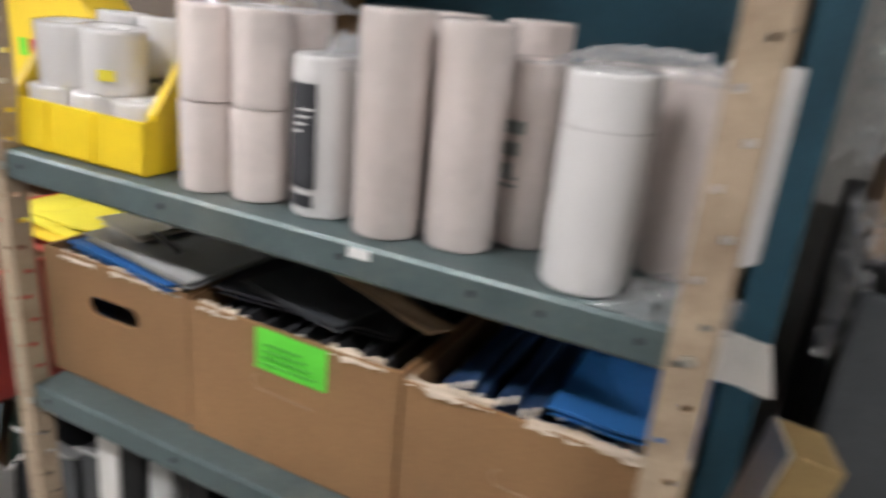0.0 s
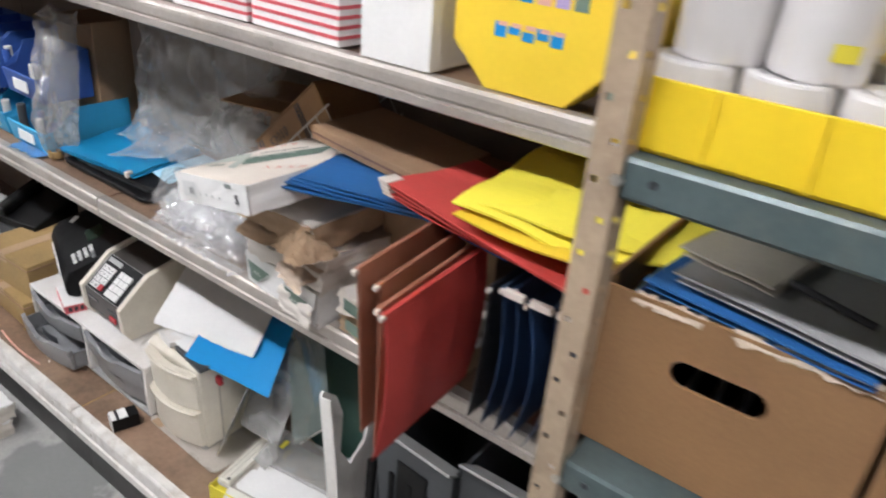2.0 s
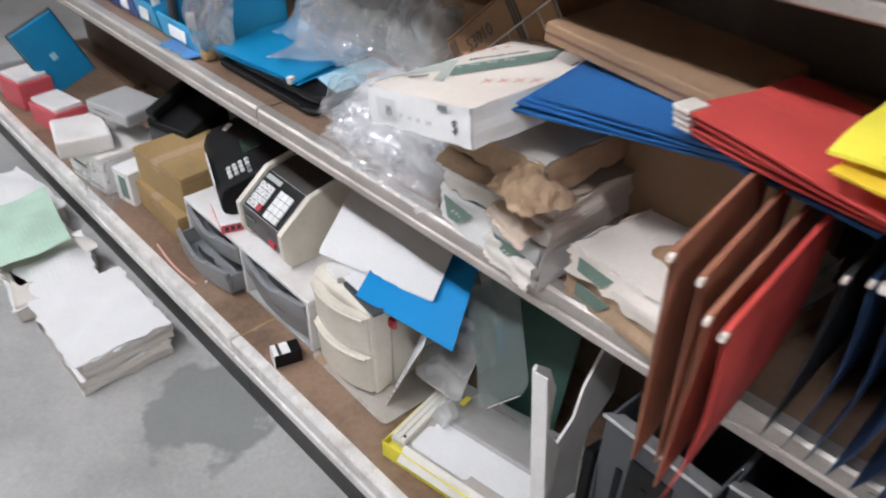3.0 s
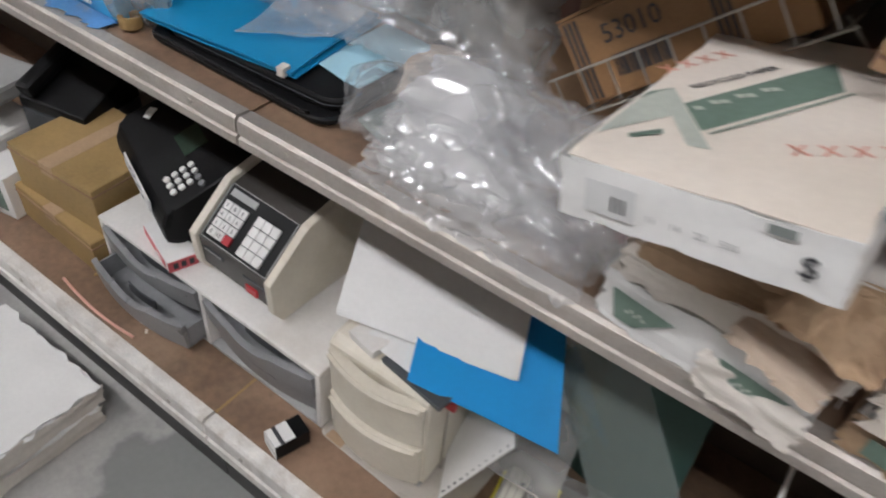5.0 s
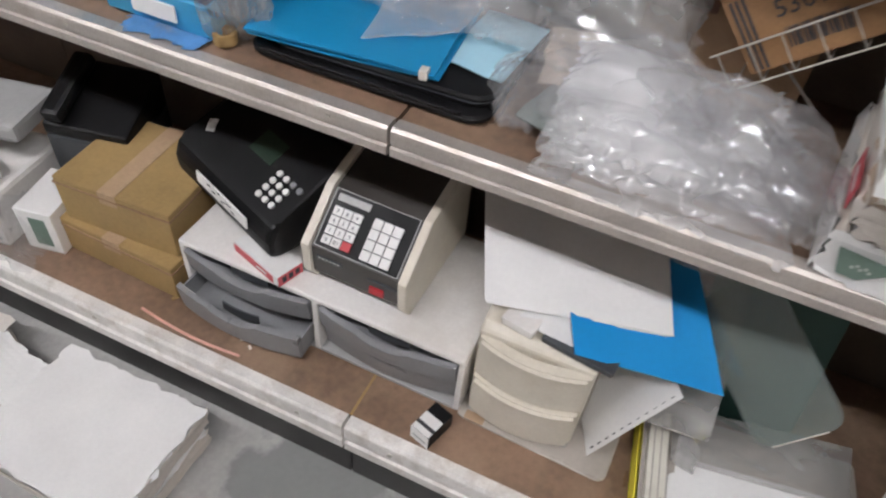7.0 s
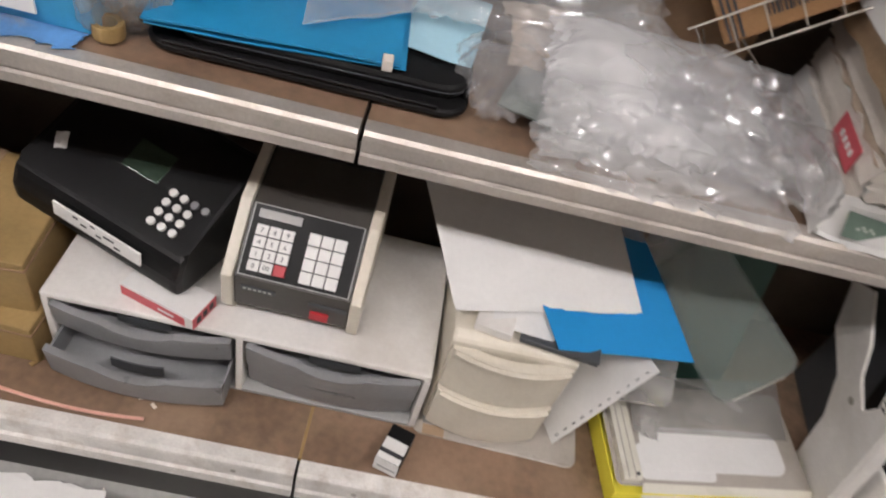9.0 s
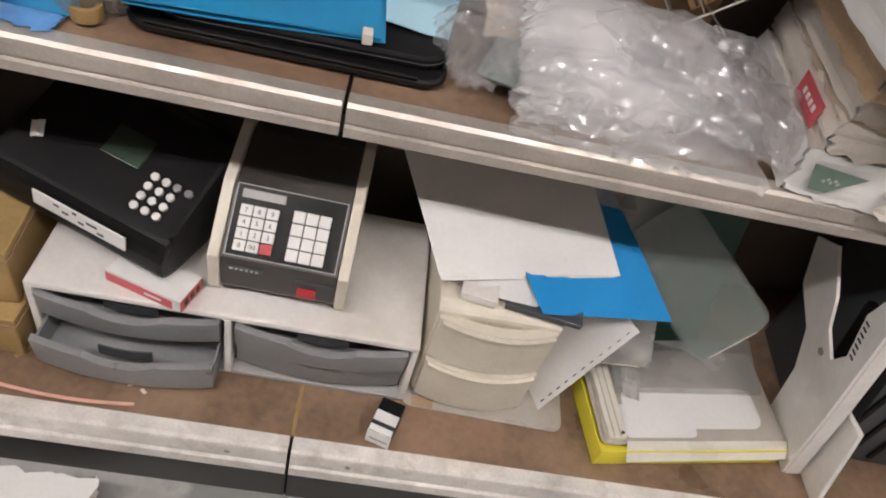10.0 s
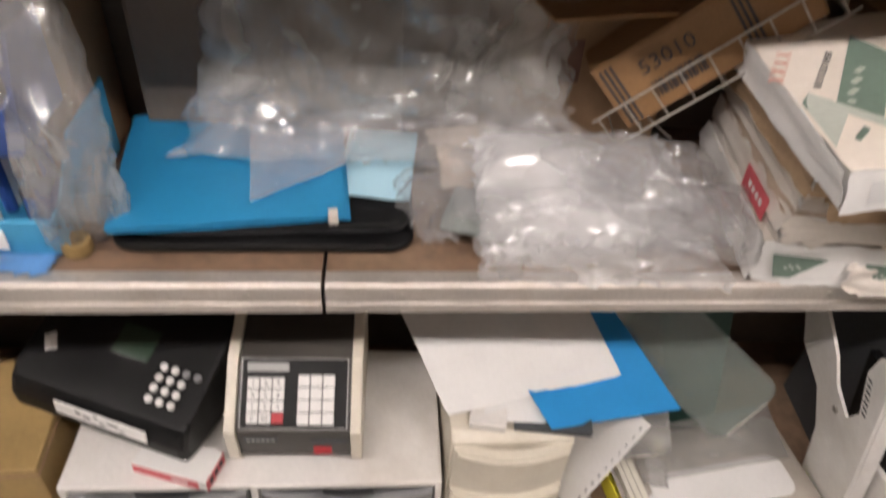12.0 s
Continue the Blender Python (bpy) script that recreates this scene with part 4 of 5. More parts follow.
for nm, pts, mm in (("green_band", ((0.074, 0.092), (0.148, 0.23), (0.123, 0.294), (0.04, 0.135)), "green_print"), ("pale_block", ((0.002, 0.044), (0.041, 0.106), (0.01, 0.147), (0.002, 0.122)), "green_pale"),
                    ("green_stripe", ((0.075, 0.062), (0.093, 0.065), (0.018, 0.161), (0.01, 0.147)), "green_pale"), ("green_bar", ((0.002, 0.122), (0.01, 0.147), (0.018, 0.161), (0.002, 0.14)), "green_print"),
                    ("green_hook", ((0.03, 0.05), (0.05, 0.07), (0.046, 0.078), (0.026, 0.056)), "green_print"), ("rule_line", ((0.083, 0.088), (0.157, 0.226), (0.155, 0.228), (0.081, 0.09)), "green_print")):
    quad(pts, PZ, mm, upr, nm)
    PZ += 0.0002
for i in range(7):
    quad([(0.055 + 0.007 * i + 0.006 * math.cos(a), 0.13 + 0.012 * i + 0.006 * (i % 2) + 0.005 * math.sin(a)) for a in (0, 1.57, 3.14, 4.71)], 0.0565, "green_pale", upr, "leaf_mark")
words("RECYCLED PAPER", 0.0122, "ink", upr, pose(0.056, 0.212, 0.0557, 0, 0, 60))
for mark in (pose(0.012, 0.236, 0.0556, 0, 0, 63), pose(0.185, 0.12, 0.0556, 0, 0, 30)):
    for i in range(4):
        for k, sgn in enumerate((1, -1)):
            x0 = -0.042 + 0.023 * i
            quad(((x0 - 0.006 * sgn, -0.009), (x0 + 0.003 - 0.006 * sgn, -0.009), (x0 + 0.003 + 0.006 * sgn, 0.009), (x0 + 0.006 * sgn, 0.009)), 0.0002 * k, "ink_red", upr, "red_mark", mark)
FR = pose(0, -0.0045, 0, 90, 0, 0)
quad(((0.022, 0.012), (0.066, 0.012), (0.066, 0.042), (0.022, 0.042)), 0.001, "label_grey", upr, "label_box", FR)
for x in (0.046, 0.051, 0.056):
    quad(((x, 0.018), (x + 0.002, 0.018), (x + 0.002, 0.032), (x, 0.032)), 0.002, "ink", upr, "label_stroke", FR)
for tx, xx in (("11", 0.08), ("14", 0.1), ("20", 0.12), ("500", 0.142)):
    words(tx, 0.009, "pale_grey", upr, FR @ pose(xx, 0.022, 0.0022))
words("$", 0.026, "ink", upr, FR @ pose(0.197, 0.026, 0.0022))
quad(((0.165, 0.044), (0.185, 0.044), (0.185, 0.052), (0.165, 0.052)), 0.002, "grey_card", upr, "grey_mark", FR)
for rm, spots in ((low, ((0.045, 0.036), (0.175, 0.03))),):
    for sx, sy in spots:
        quad(((sx - 0.02, sy - 0.018), (sx + 0.004, sy - 0.018), (sx + 0.046, sy + 0.018), (sx - 0.032, sy + 0.022)), 0.004, "green_print", rm, "green_mark", FR)
        for i in range(5):
            quad([(sx - 0.008 + 0.005 * i + 0.003 * math.cos(a), sy + 0.004 * (i % 2) + 0.003 * math.sin(a)) for a in (0, 1.57, 3.14, 4.71)], 0.005, "green_pale", rm, "leaf_mark", FR)
for n, (x, y, z, w, d, h, rz, tp, wr) in enumerate(((-1.735, 1.0, MS, 0.25, 0.3, 0.05, -10, "white_paper", "kraft"), (-1.73, 0.99, MS + 0.053, 0.23, 0.3, 0.045, -10, "cream_paper", "cream_paper"))):
    r = ream(pose(x, y, z, 0, 0, rz), w, d, h, "opened paper ream in torn wrapper on the shelf", tp, wr, 0.015, 90 + 4 * n)
    quad(((0.02, 0.01), (0.07, 0.01), (0.09, 0.035), (0.02, 0.035)), 0.002, "green_print", r, "printed_patch", FR)
# crumpled kraft paper and torn wrapper
for x, y, z, w, d, h, sd, mm, lb in ((-1.86, 0.93, MS + 0.165, 0.1, 0.1, 0.045, 5, "kraft", "crumpled brown kraft paper beside the paper reams"), (-1.64, 1.05, MS + 0.098, 0.12, 0.1, 0.05, 6, "card_dark", "crumpled dark brown wrapping paper on the reams"),
                                    (-1.9, 0.995, MS, 0.07, 0.05, 0.05, 7, "old_paper", "torn pale wrapper scrap at the shelf edge")):
    t = thing("crumpled_paper", pose(x, y, z, 0, 0, -20), lb, "paper", "crumpled papers")
    part("sheet", crumple(w, d, h, sd, 22, 0.55, 0.3), mm, t)

# ---- carton in a wire basket ----
bas = thing("carton", pose(-2.16, 1.2, 0.965, 0, -41, -6), "small brown printed carton tilted in a wire basket", "box")
part("body", box(0, 0.3, 0, 0.15, 0, 0.11, 0.003), "card", bas)
part("flap", box(0.0, 0.3, -0.001, 0.075, 0.1105, 0.1145, 0.001), "card", bas)
words("53010", 0.034, "ink", bas, pose(0.1, -0.0012, 0.076, 90, 0, 0))
for i in range(16):
    part("barcode_bar", box(0.062 + 0.005 * i, 0.064 + 0.005 * i + 0.001 * (i % 3), -0.0012, -0.0004, 0.022, 0.05), "ink", bas)
for i in range(3):
    part("side_stripe", box(0.008 + 0.008 * i, 0.012 + 0.008 * i, -0.0012, -0.0004, 0.004, 0.106), "ink", bas)
    part("side_stripe", box(0.2 + 0.008 * i, 0.204 + 0.008 * i, -0.0012, -0.0004, 0.004, 0.106), "ink", bas)
wb = thing("wire_basket", pose(-2.16, 1.2, 0.955, 0, -41, -6), "dull steel wire basket holding a small carton", "basket")
for yy in (-0.012, 0.165):
    for zz in (0.0, 0.055):
        part("rail", rod([(-0.03, yy, zz), (0.34, yy, zz)], 0.0017), "wire", wb)
for i in range(9):
    part("wire", rod([(-0.02 + 0.043 * i, -0.012, 0.055), (-0.02 + 0.043 * i, -0.012, 0.0), (-0.02 + 0.043 * i, 0.165, 0.0), (-0.02 + 0.043 * i, 0.165, 0.055)], 0.0013, 5), "wire", wb)
for n, xx in enumerate((0.02, 0.3)):
    part("leg", rod([(xx, 0.08, 0.0), (xx + (0.05 if n else 0.02), 0.08, -0.1 if n == 0 else -0.22)], 0.002), "wire", wb)
t = thing("carton", pose(-2.33, 1.25, MS, 0, 0, 12), "dull brown open carton at the back of the shelf", "box")
part("body", box(0, 0.26, 0, 0.15, 0, 0.3, 0.003), "card_dark", t)
part("flap", box(0.005, 0.255, -0.085, -0.004, 0.296, 0.3, 0.001), "card", t, m=None)
quad(((0.03, 0.16), (0.1, 0.16), (0.1, 0.23), (0.03, 0.23)), 0.001, "ink_brown", t, "printed_mark", pose(0, -0.001, 0, 90, 0, 0))
t = thing("paper_scrap", pose(-2.44, 1.15, MS + 0.05, 14, 4, 12), "torn pinkish wrapper scrap behind the plastic bags", "paper")
part("sheet", sheet(0.2, 0.12, 0.001, 0.03, 8, 14, 14, 0, 0.01), "wrapper_brown", t)
t = thing("grey_sleeve", pose(-2.45, 1.075, MS + 0.028, 9, 3, -20), "grey plastic sleeve stuck behind plastic bags", "folder")
part("sheet", sheet(0.15, 0.09, 0.001, 0.008, 9), "grey_card", t)
part("back_sheet", sheet(0.148, 0.088, 0.001, 0.008, 9), "grey_card", t, m=pose(0.002, 0.002, -0.004))

# ---- plastic bags ----
heap = thing("plastic_bag", pose(-2.405, 0.985, MS), "stack of flat folded milky plastic bags on the shelf edge", "plastic bag", "clear plastic bags")
for q in range(6):
    part("folded_bag", film_layer(0.345 - 0.012 * q, 0.2 - 0.012 * q, 0.013 + 0.003 * q, 11 + q, -8 + 5 * q, frill=0.07, rise=0.16), "white_film", heap,
         m=pose(0.008 + 0.006 * (q % 3), 0.003 + 0.014 * q, 0.001 + 0.0125 * q, 1.5 * q, 0, -2 + 2.5 * (q % 3)))
for m, w, d, h, sd, turn, mm, lb in (
        (pose(-2.39, 1.12, MS + 0.05, 16, 4, -12), 0.36, 0.15, 0.06, 31, -24, "clear_film", "loose crinkled clear plastic bag lying on folded ones"),
        (pose(-2.31, 1.09, MS + 0.062, 13, 5, -22), 0.3, 0.13, 0.05, 32, -40, "clear_film", "crinkled clear plastic bag trailing towards the paper reams"),
        (pose(-2.47, 1.05, MS + 0.012, 12, -4, 24), 0.18, 0.13, 0.05, 33, 20, "clear_film", "crinkled clear plastic bag beside folded ones"),
        (pose(-2.82, 1.19, 0.912, 22, 0, -3), 0.56, 0.17, 0.06, 34, 6, "clear_film", "clear plastic bag spread behind the blue folder"),
        (pose(-2.8, 1.24, 0.935, 80, 0, 0), 0.56, 0.34, 0.05, 35, 70, "smoke_film", "dusty clear plastic sheet hanging behind blue folders"),
        (pose(-2.985, 1.06, 0.855, 76, -6, 12), 0.12, 0.4, 0.06, 36, 76, "smoke_film", "dusty plastic bag hanging by the blue bins")):
    t = thing("plastic_bag", m, lb, "plastic bag", "clear plastic bags")
    part("film", film_layer(w, d, h, sd, turn, frill=0.1, crisp=2.0), mm, t)
    part("inner_film", film_layer(w * 0.93, d * 0.9, h * 0.7, sd + 40, turn + 12, 60, 40, frill=0.12, crisp=1.7), mm, t, m=pose(w * 0.03, d * 0.04, -0.004))
t = thing("plastic_bag", pose(0, 0, 0), "pointed flap of clear plastic hanging over the blue folder", "plastic bag", "clear plastic bags")
part("film", sheet4((-2.712, 1.085, 0.908), (-2.585, 1.17, 0.915), (-2.56, 1.26, 0.945), (-2.735, 1.29, 0.945), 0.0006, 0.012, 44, 22), "clear_film", t)
part("folded_edge", rod([(-2.712, 1.085, 0.909), (-2.655, 1.12, 0.915), (-2.585, 1.17, 0.916)], 0.0016, 5), "clear_film", t, "folded clear edge")

# ---- blue folders on black trays ----
tray = thing("document_tray", pose(-2.905, 1.05, MS), "glossy black plastic document tray under blue folders", "tray")
part("base", rounded_slab(0.42, 0.33, 0.0, 0.012, 0.035), "black_plastic", tray)
part("front_rim", prism([(0.0, 0.012), (-0.005, 0.018), (-0.001, 0.02), (0.006, 0.013)], 0.03, 0.38, 0.001), "black_plastic", tray)
for k, s in ((0.0, 1), (0.411, -1)):
    part("side_rim", box(k, k + 0.007, 0.035, 0.3, 0.0125, 0.024, 0.003), "black_plastic", tray)
part("back_rim", box(0.035, 0.38, 0.32, 0.327, 0.0125, 0.03, 0.003), "black_plastic", tray)
t = thing("laptop_case", pose(-2.87, 1.062, MS + 0.013, 1.0, 0, 2), "flat black padded case in the document tray", "case")
part("shell", rounded_slab(0.385, 0.31, 0, 0.02, 0.04), "black_plastic", t)
part("seam", rounded_slab(0.387, 0.312, 0.0085, 0.0105, 0.041), "dark_plastic", t, "stitched grey seam", m=pose(-0.001, -0.001, 0))
t = thing("loose_folder", pose(-2.9, 1.047, MS + 0.04, 3, -1, 5), "large blue folder with a white clip lying on black trays", "file folder")
part("cover", sheet(0.32, 0.27, 0.003, 0.006, 21, 14, 14), "blue_folder", t)
part("back_cover", sheet(0.325, 0.268, 0.002, 0.004, 22, 14, 14), "blue_folder", t, m=pose(0.002, 0.002, -0.008))
part("clip", box(0.296, 0.31, -0.006, 0.012, -0.008, 0.008, 0.002), "tab", t, "white plastic clip")
t = thing("card_sheet", pose(-2.6, 1.135, MS + 0.039, 3, 0, -6), "pale blue card lying beside the blue folder", "card")
part("sheet", sheet(0.11, 0.17, 0.002, 0.003, 23, 8, 10), "pale_blue", t)
t = thing("dark_box", pose(-2.9, 1.3, MS), "dull dark brown box at the back of the shelf", "box")
part("body", box(0, 0.4, 0, 0.1, 0, 0.42, 0.008), "rack_back", t)
part("lid", box(-0.003, 0.403, -0.003, 0.1, 0.422, 0.44, 0.004), "rack_dark", t)
t = thing("carton", pose(-3.16, 1.22, MS), "plain brown carton behind the light blue bin", "box")
part("body", box(0, 0.2, 0, 0.17, 0, 0.36, 0.003), "card_dark", t)
part("flap", box(0, 0.2, -0.06, -0.003, 0.356, 0.36, 0.001), "card_dark", t)
t = thing("tape_roll", pose(-2.945, 1.055, MS), "yellowed roll of clear tape beside blue folders", "tape roll")
part("tape", tube(0.02, 0, 0.02, 0.012, 24), "carton_yellow", t)
# Thin ragged blue sheet added to stand for a paint smear on the lip.
t = thing("paint_smear", pose(-3.12, 1.005, MS + 0.001), "blue paint smear on the shelf edge", "tape")
part("strip", sheet(0.15, 0.05, 0.0006, 0.001, 3, 20, 10, 0.0, 0.02), "blue_smear", t)


# ---- storage bins ----
def stack_bin(x, y, z, w, d, h, material, label, filled):
    t = thing("stacking_bin", pose(x, y, z), label, "storage bin", "blue storage bins")
    part("bin_floor", box(0.003, w - 0.003, 0.004, d, 0, 0.004), material, t)
    part("front_wall", prism([(0.0, 0.002), (-0.012, h * 0.5), (-0.007, h * 0.52), (0.006, 0.002)], 0.002, w - 0.002, 0.001), material, t)
    for k in (0, w - 0.004):
        part("side_wall", prism([(0.0, 0.002), (-0.01, h * 0.5), (0.03, h * 0.55), (d * 0.4, h), (d, h), (d, 0.002)], k, k + 0.004, 0.001), material, t)
    part("back_wall", box(0.004, w - 0.004, d - 0.004, d, 0.004, h), material, t)
    part("label_holder", box(w * 0.3, w * 0.7, -0.012, -0.008, h * 0.15, h * 0.38, 0.001), "white_paper", t, "white label")
    rng = random.Random(int(-x * 1000) + int(z * 100))
    for i in range(filled):
        xx, yy = 0.02 + rng.random() * (w - 0.04), 0.02 + rng.random() * (d * 0.5)
        part("small_bottle", tube(0.009 + 0.004 * rng.random(), 0.005, h * (0.5 + 0.4 * rng.random()), 0, 12, x=xx, y=yy), rng.choice(["white_plastic", "dark_plastic", "white_plastic", "blue_plastic", "ink"]), t, "small bottle")
    return t


stack_bin(-3.175, 1.045, MS, 0.22, 0.26, 0.13, "sky_plastic", "light blue plastic stacking bin full of small bottles", 12)
for col in range(6):
    for tier in range(2):
        stack_bin(-3.33 - 0.13 * col, 1.05, MS + 0.142 * tier, 0.122, 0.26, 0.135, "blue_plastic" if tier or col % 3 else "sky_plastic", "blue plastic stacking bin with a white label", 3)
stack_bin(-3.175, 1.06, MS + 0.145, 0.2, 0.15, 0.14, "blue_plastic", "dark blue plastic stacking bin above a light one", 4)

# ---- top shelf ----
TS = TOP_Z + 0.002
for i in range(3):
    t = thing("paper_ream", pose(-2.45 + 0.24 * i, 1.0, TS, 0, 0, 2 - 2 * i), "white carton with red printed stripes on the top shelf", "box", "striped cartons")
    part("body", box(0, 0.225, 0, 0.25, 0, 0.16, 0.003), "white_paper", t)
    for q in range(4):
        part("red_stripe", box(-0.001, 0.226, -0.001, 0.2505, 0.012 + 0.016 * q, 0.018 + 0.016 * q), "red_print", t)
t = thing("carton", pose(-1.69, 0.985, TS), "plain white carton on the top shelf", "box")
part("body", box(0, 0.14, 0, 0.2, 0, 0.26, 0.003), "white_paper", t)
part("lid_seam", box(-0.001, 0.141, -0.001, 0.2005, 0.2, 0.203), "pale_grey", t)
t = thing("crayon_box", pose(-1.515, 0.99, TS), "yellow eight-sided box with coloured marks on the top shelf", "box")
bm = bmesh.new()
prof = [(0.06, 0), (0.19, 0), (0.25, 0.06), (0.25, 0.2), (0.19, 0.26), (0.06, 0.26), (0.0, 0.2), (0.0, 0.06)]
fa = [bm.verts.new((x, 0, z)) for x, z in prof]
fb = [bm.verts.new((x, 0.09, z)) for x, z in prof]
bm.faces.new(fa), bm.faces.new(fb[::-1])
for i in range(8):
    bm.faces.new((fa[i], fb[i], fb[(i + 1) % 8], fa[(i + 1) % 8]))
bmesh.ops.bevel(bm, geom=bm.edges[:], offset=0.002, segments=1, affect="EDGES")
part("body", bm, "yellow_box", t)
for i, mm in enumerate(("green_label", "key_red", "blue_sheet", "pink", "purple", "green_print")):
    part("colour_mark", box(0.05 + 0.027 * i, 0.07 + 0.027 * i, -0.001, -0.0003, 0.125, 0.155, 0.0), mm, t)
for i in range(5):
    part("blue_mark", box(0.07 + 0.022 * i, 0.088 + 0.022 * i, -0.001, -0.0003, 0.075 + 0.006 * (i % 2), 0.095 - 0.004 * (i % 3)), "blue_sheet", t)
    part("pink_mark", box(0.075 + 0.022 * i, 0.09 + 0.022 * i, -0.0014, -0.0011, 0.09, 0.096), "pink", t)
t = thing("green_box", pose(-1.27, 1.0, TS), "dark green box beside the slotted post", "box")
part("body", box(0, 0.1, 0, 0.2, 0, 0.12, 0.003), "green_print", t)
part("lid", box(-0.002, 0.102, -0.002, 0.2, 0.121, 0.13, 0.002), "green_print", t)

# ---- things on the base deck ----
DS = DECK_Z - 0.002


def bowed_front(w, h, bow, thick=0.006, notch=0.0, lip=0.0, n=20):
    """A drawer front bowed outwards in plan, with a finger scoop in its top edge."""
    bm = bmesh.new()
    cols = []
    for i in range(n + 1):
        u = 2 * i / n - 1
        y = -bow * (1 - u * u)
        top = h - notch * max(0.0, 1 - (u / 0.34) ** 2) ** 0.5 if abs(u) < 0.34 else h
        x = w * (u + 1) / 2
        prof = [(y, 0.0), (y - lip * 0.4, h * 0.35), (y - lip, top - 0.004), (y - lip, top), (y + thick, top), (y + thick, 0.0)]
        cols.append([bm.verts.new((x, py, pz)) for py, pz in prof])
    for p, q in zip(cols, cols[1:]):
        for k in range(6):
            bm.faces.new((p[k], p[(k + 1) % 6], q[(k + 1) % 6], q[k]))
    bm.faces.new(cols[0])
    bm.faces.new(cols[-1][::-1])
    return bm


unit = thing("drawer_unit", pose(-3.065, 0.955, DS, 0, 0, -0.5), "dusty white desktop drawer unit with smoky grey drawers", "drawer unit")
UW, UD, UH = 0.64, 0.3, 0.172
part("top_panel", box(0, UW, 0, UD, UH - 0.014, UH, 0.005), "white_plastic", unit)
part("bottom_panel", box(0.004, UW - 0.004, 0.004, UD, 0, 0.008, 0.002), "pale_grey", unit)
for k in (0.0, UW / 2 - 0.006, UW - 0.012):
    part("side_panel", box(k, k + 0.012, 0.001, UD, 0.008, UH - 0.014, 0.002), "white_plastic", unit)
part("back_panel", box(0.012, UW - 0.012, UD - 0.006, UD - 0.001, 0.008, UH - 0.014), "white_plastic", unit)


def drawer(x, z, w, h, out):
    d = part("drawer", box(x, x + w, -out + 0.012, UD - 0.03 - out, z, z + 0.004), "grey_plastic", unit, "smoky grey drawer")
    part("front", bowed_front(w, h, 0.02, 0.005, 0.013, 0.008), "grey_plastic", d, m=pose(x, -out + 0.006, z))
    # Dark plate behind the scoop: the opening's shade is put into its colour.
    part("scoop_shade", bowed_front(w * 0.3, h * 0.34, 0.004, 0.003), "dark_plastic", d, "dark plate standing in for shade in the finger scoop", m=pose(x + w * 0.35, -out + 0.0135, z + h * 0.56))
    for k in (x + 0.001, x + w - 0.005):
        part("drawer_side", box(k, k + 0.004, -out + 0.014, UD - 0.03 - out, z + 0.005, z + h * 0.8), "grey_plastic", d)
    return d


drawer(0.014, 0.092, 0.292, 0.058, 0.002)
drawer(0.014, 0.014, 0.292, 0.07, 0.045)
drawer(0.332, 0.092, 0.292, 0.058, 0.002)
drawer(0.332, 0.022, 0.292, 0.062, -0.016)

# desk calculator
CX0, CX1, CZ = -2.785, -2.562, DS + UH + 0.001
calc = thing("desk_calculator", pose(CX0, 0.995, CZ, 0, 0, -1.5), "old cream and black desk calculator with white keys", "calculator")
CW = 0.222
side = [(0.012, 0.0), (-0.008, 0.03), (-0.012, 0.105), (0.085, 0.182), (0.2, 0.205), (0.262, 0.19), (0.265, 0.0)]
for k in (0.0, CW - 0.018):
    part("side_cheek", prism(side, k, k + 0.018, 0.003), "cream_plastic", calc, "aged cream side cheek")
core = [(0.018, 0.004), (0.0, 0.03), (-0.004, 0.1), (0.085, 0.172), (0.2, 0.196), (0.258, 0.182), (0.26, 0.004)]
part("body", prism(core, 0.019, CW - 0.019, 0.001), "panel_dark", calc, "dark front panel")
slope = math.degrees(math.atan2(0.072, 0.089))
KP = pose(0.019, -0.004, 0.1015, slope, 0, 0)
KL = 0.122
part("keyboard_frame", box(0.004, CW - 0.042, 0.003, KL - 0.004, 0.0, 0.0012), "black_plastic", calc, m=KP)
for a in ((0.004, 0.006, 0.003, KL - 0.004), (CW - 0.044, CW - 0.042, 0.003, KL - 0.004), (0.004, CW - 0.042, 0.003, 0.0045), (0.004, CW - 0.042, KL - 0.0055, KL - 0.004)):
    part("trim_line", box(*a, 0.0013, 0.002), "pale_grey", calc, m=KP)
part("display", box(0.014, 0.082, KL - 0.026, KL - 0.012, 0.0013, 0.004, 0.001), "pale_grey", calc, "pale display strip", m=KP)
for r, row in enumerate((("0", "00", ""), ("1", "2", "3"), ("4", "5", "6"), ("7", "8", "9"))):
    for c, ch in enumerate(row):
        x, y = 0.016 + 0.0205 * c, 0.012 + 0.0188 * r
        kk = part("key", box(x, x + 0.0188, y, y + 0.0172, 0.0013, 0.0066, 0.0014), "key_red" if not ch else "key_white", calc, "red key" if not ch else "", m=KP)
        if ch:
            words(ch, 0.011, "ink", kk, pose(x + 0.0094, y + 0.0078, 0.0074), "key_legend")
for r in range(4):
    for c in range(3):
        x, y = 0.098 + 0.0205 * c, 0.01 + 0.0205 * r
        part("key", box(x, x + 0.0188, y, y + 0.0192, 0.0013, 0.0068, 0.0014), "key_white", calc, m=KP)
part("maker_plate", box(0.03, 0.085, -0.0055, -0.003, 0.073, 0.082, 0.0005), "dark_plastic", calc)
for q in range(6):
    part("plate_mark", box(0.034 + 0.008 * q, 0.039 + 0.008 * q, -0.0062, -0.0056, 0.0755, 0.0795), "pale_grey", calc)
part("red_switch", box(0.142, 0.172, -0.0055, -0.0005, 0.036, 0.054, 0.001), "key_red", calc, "red square switch")
part("slot", box(0.138, 0.2, -0.0052, -0.002, 0.068, 0.076, 0.0005), "dark_plastic", calc)

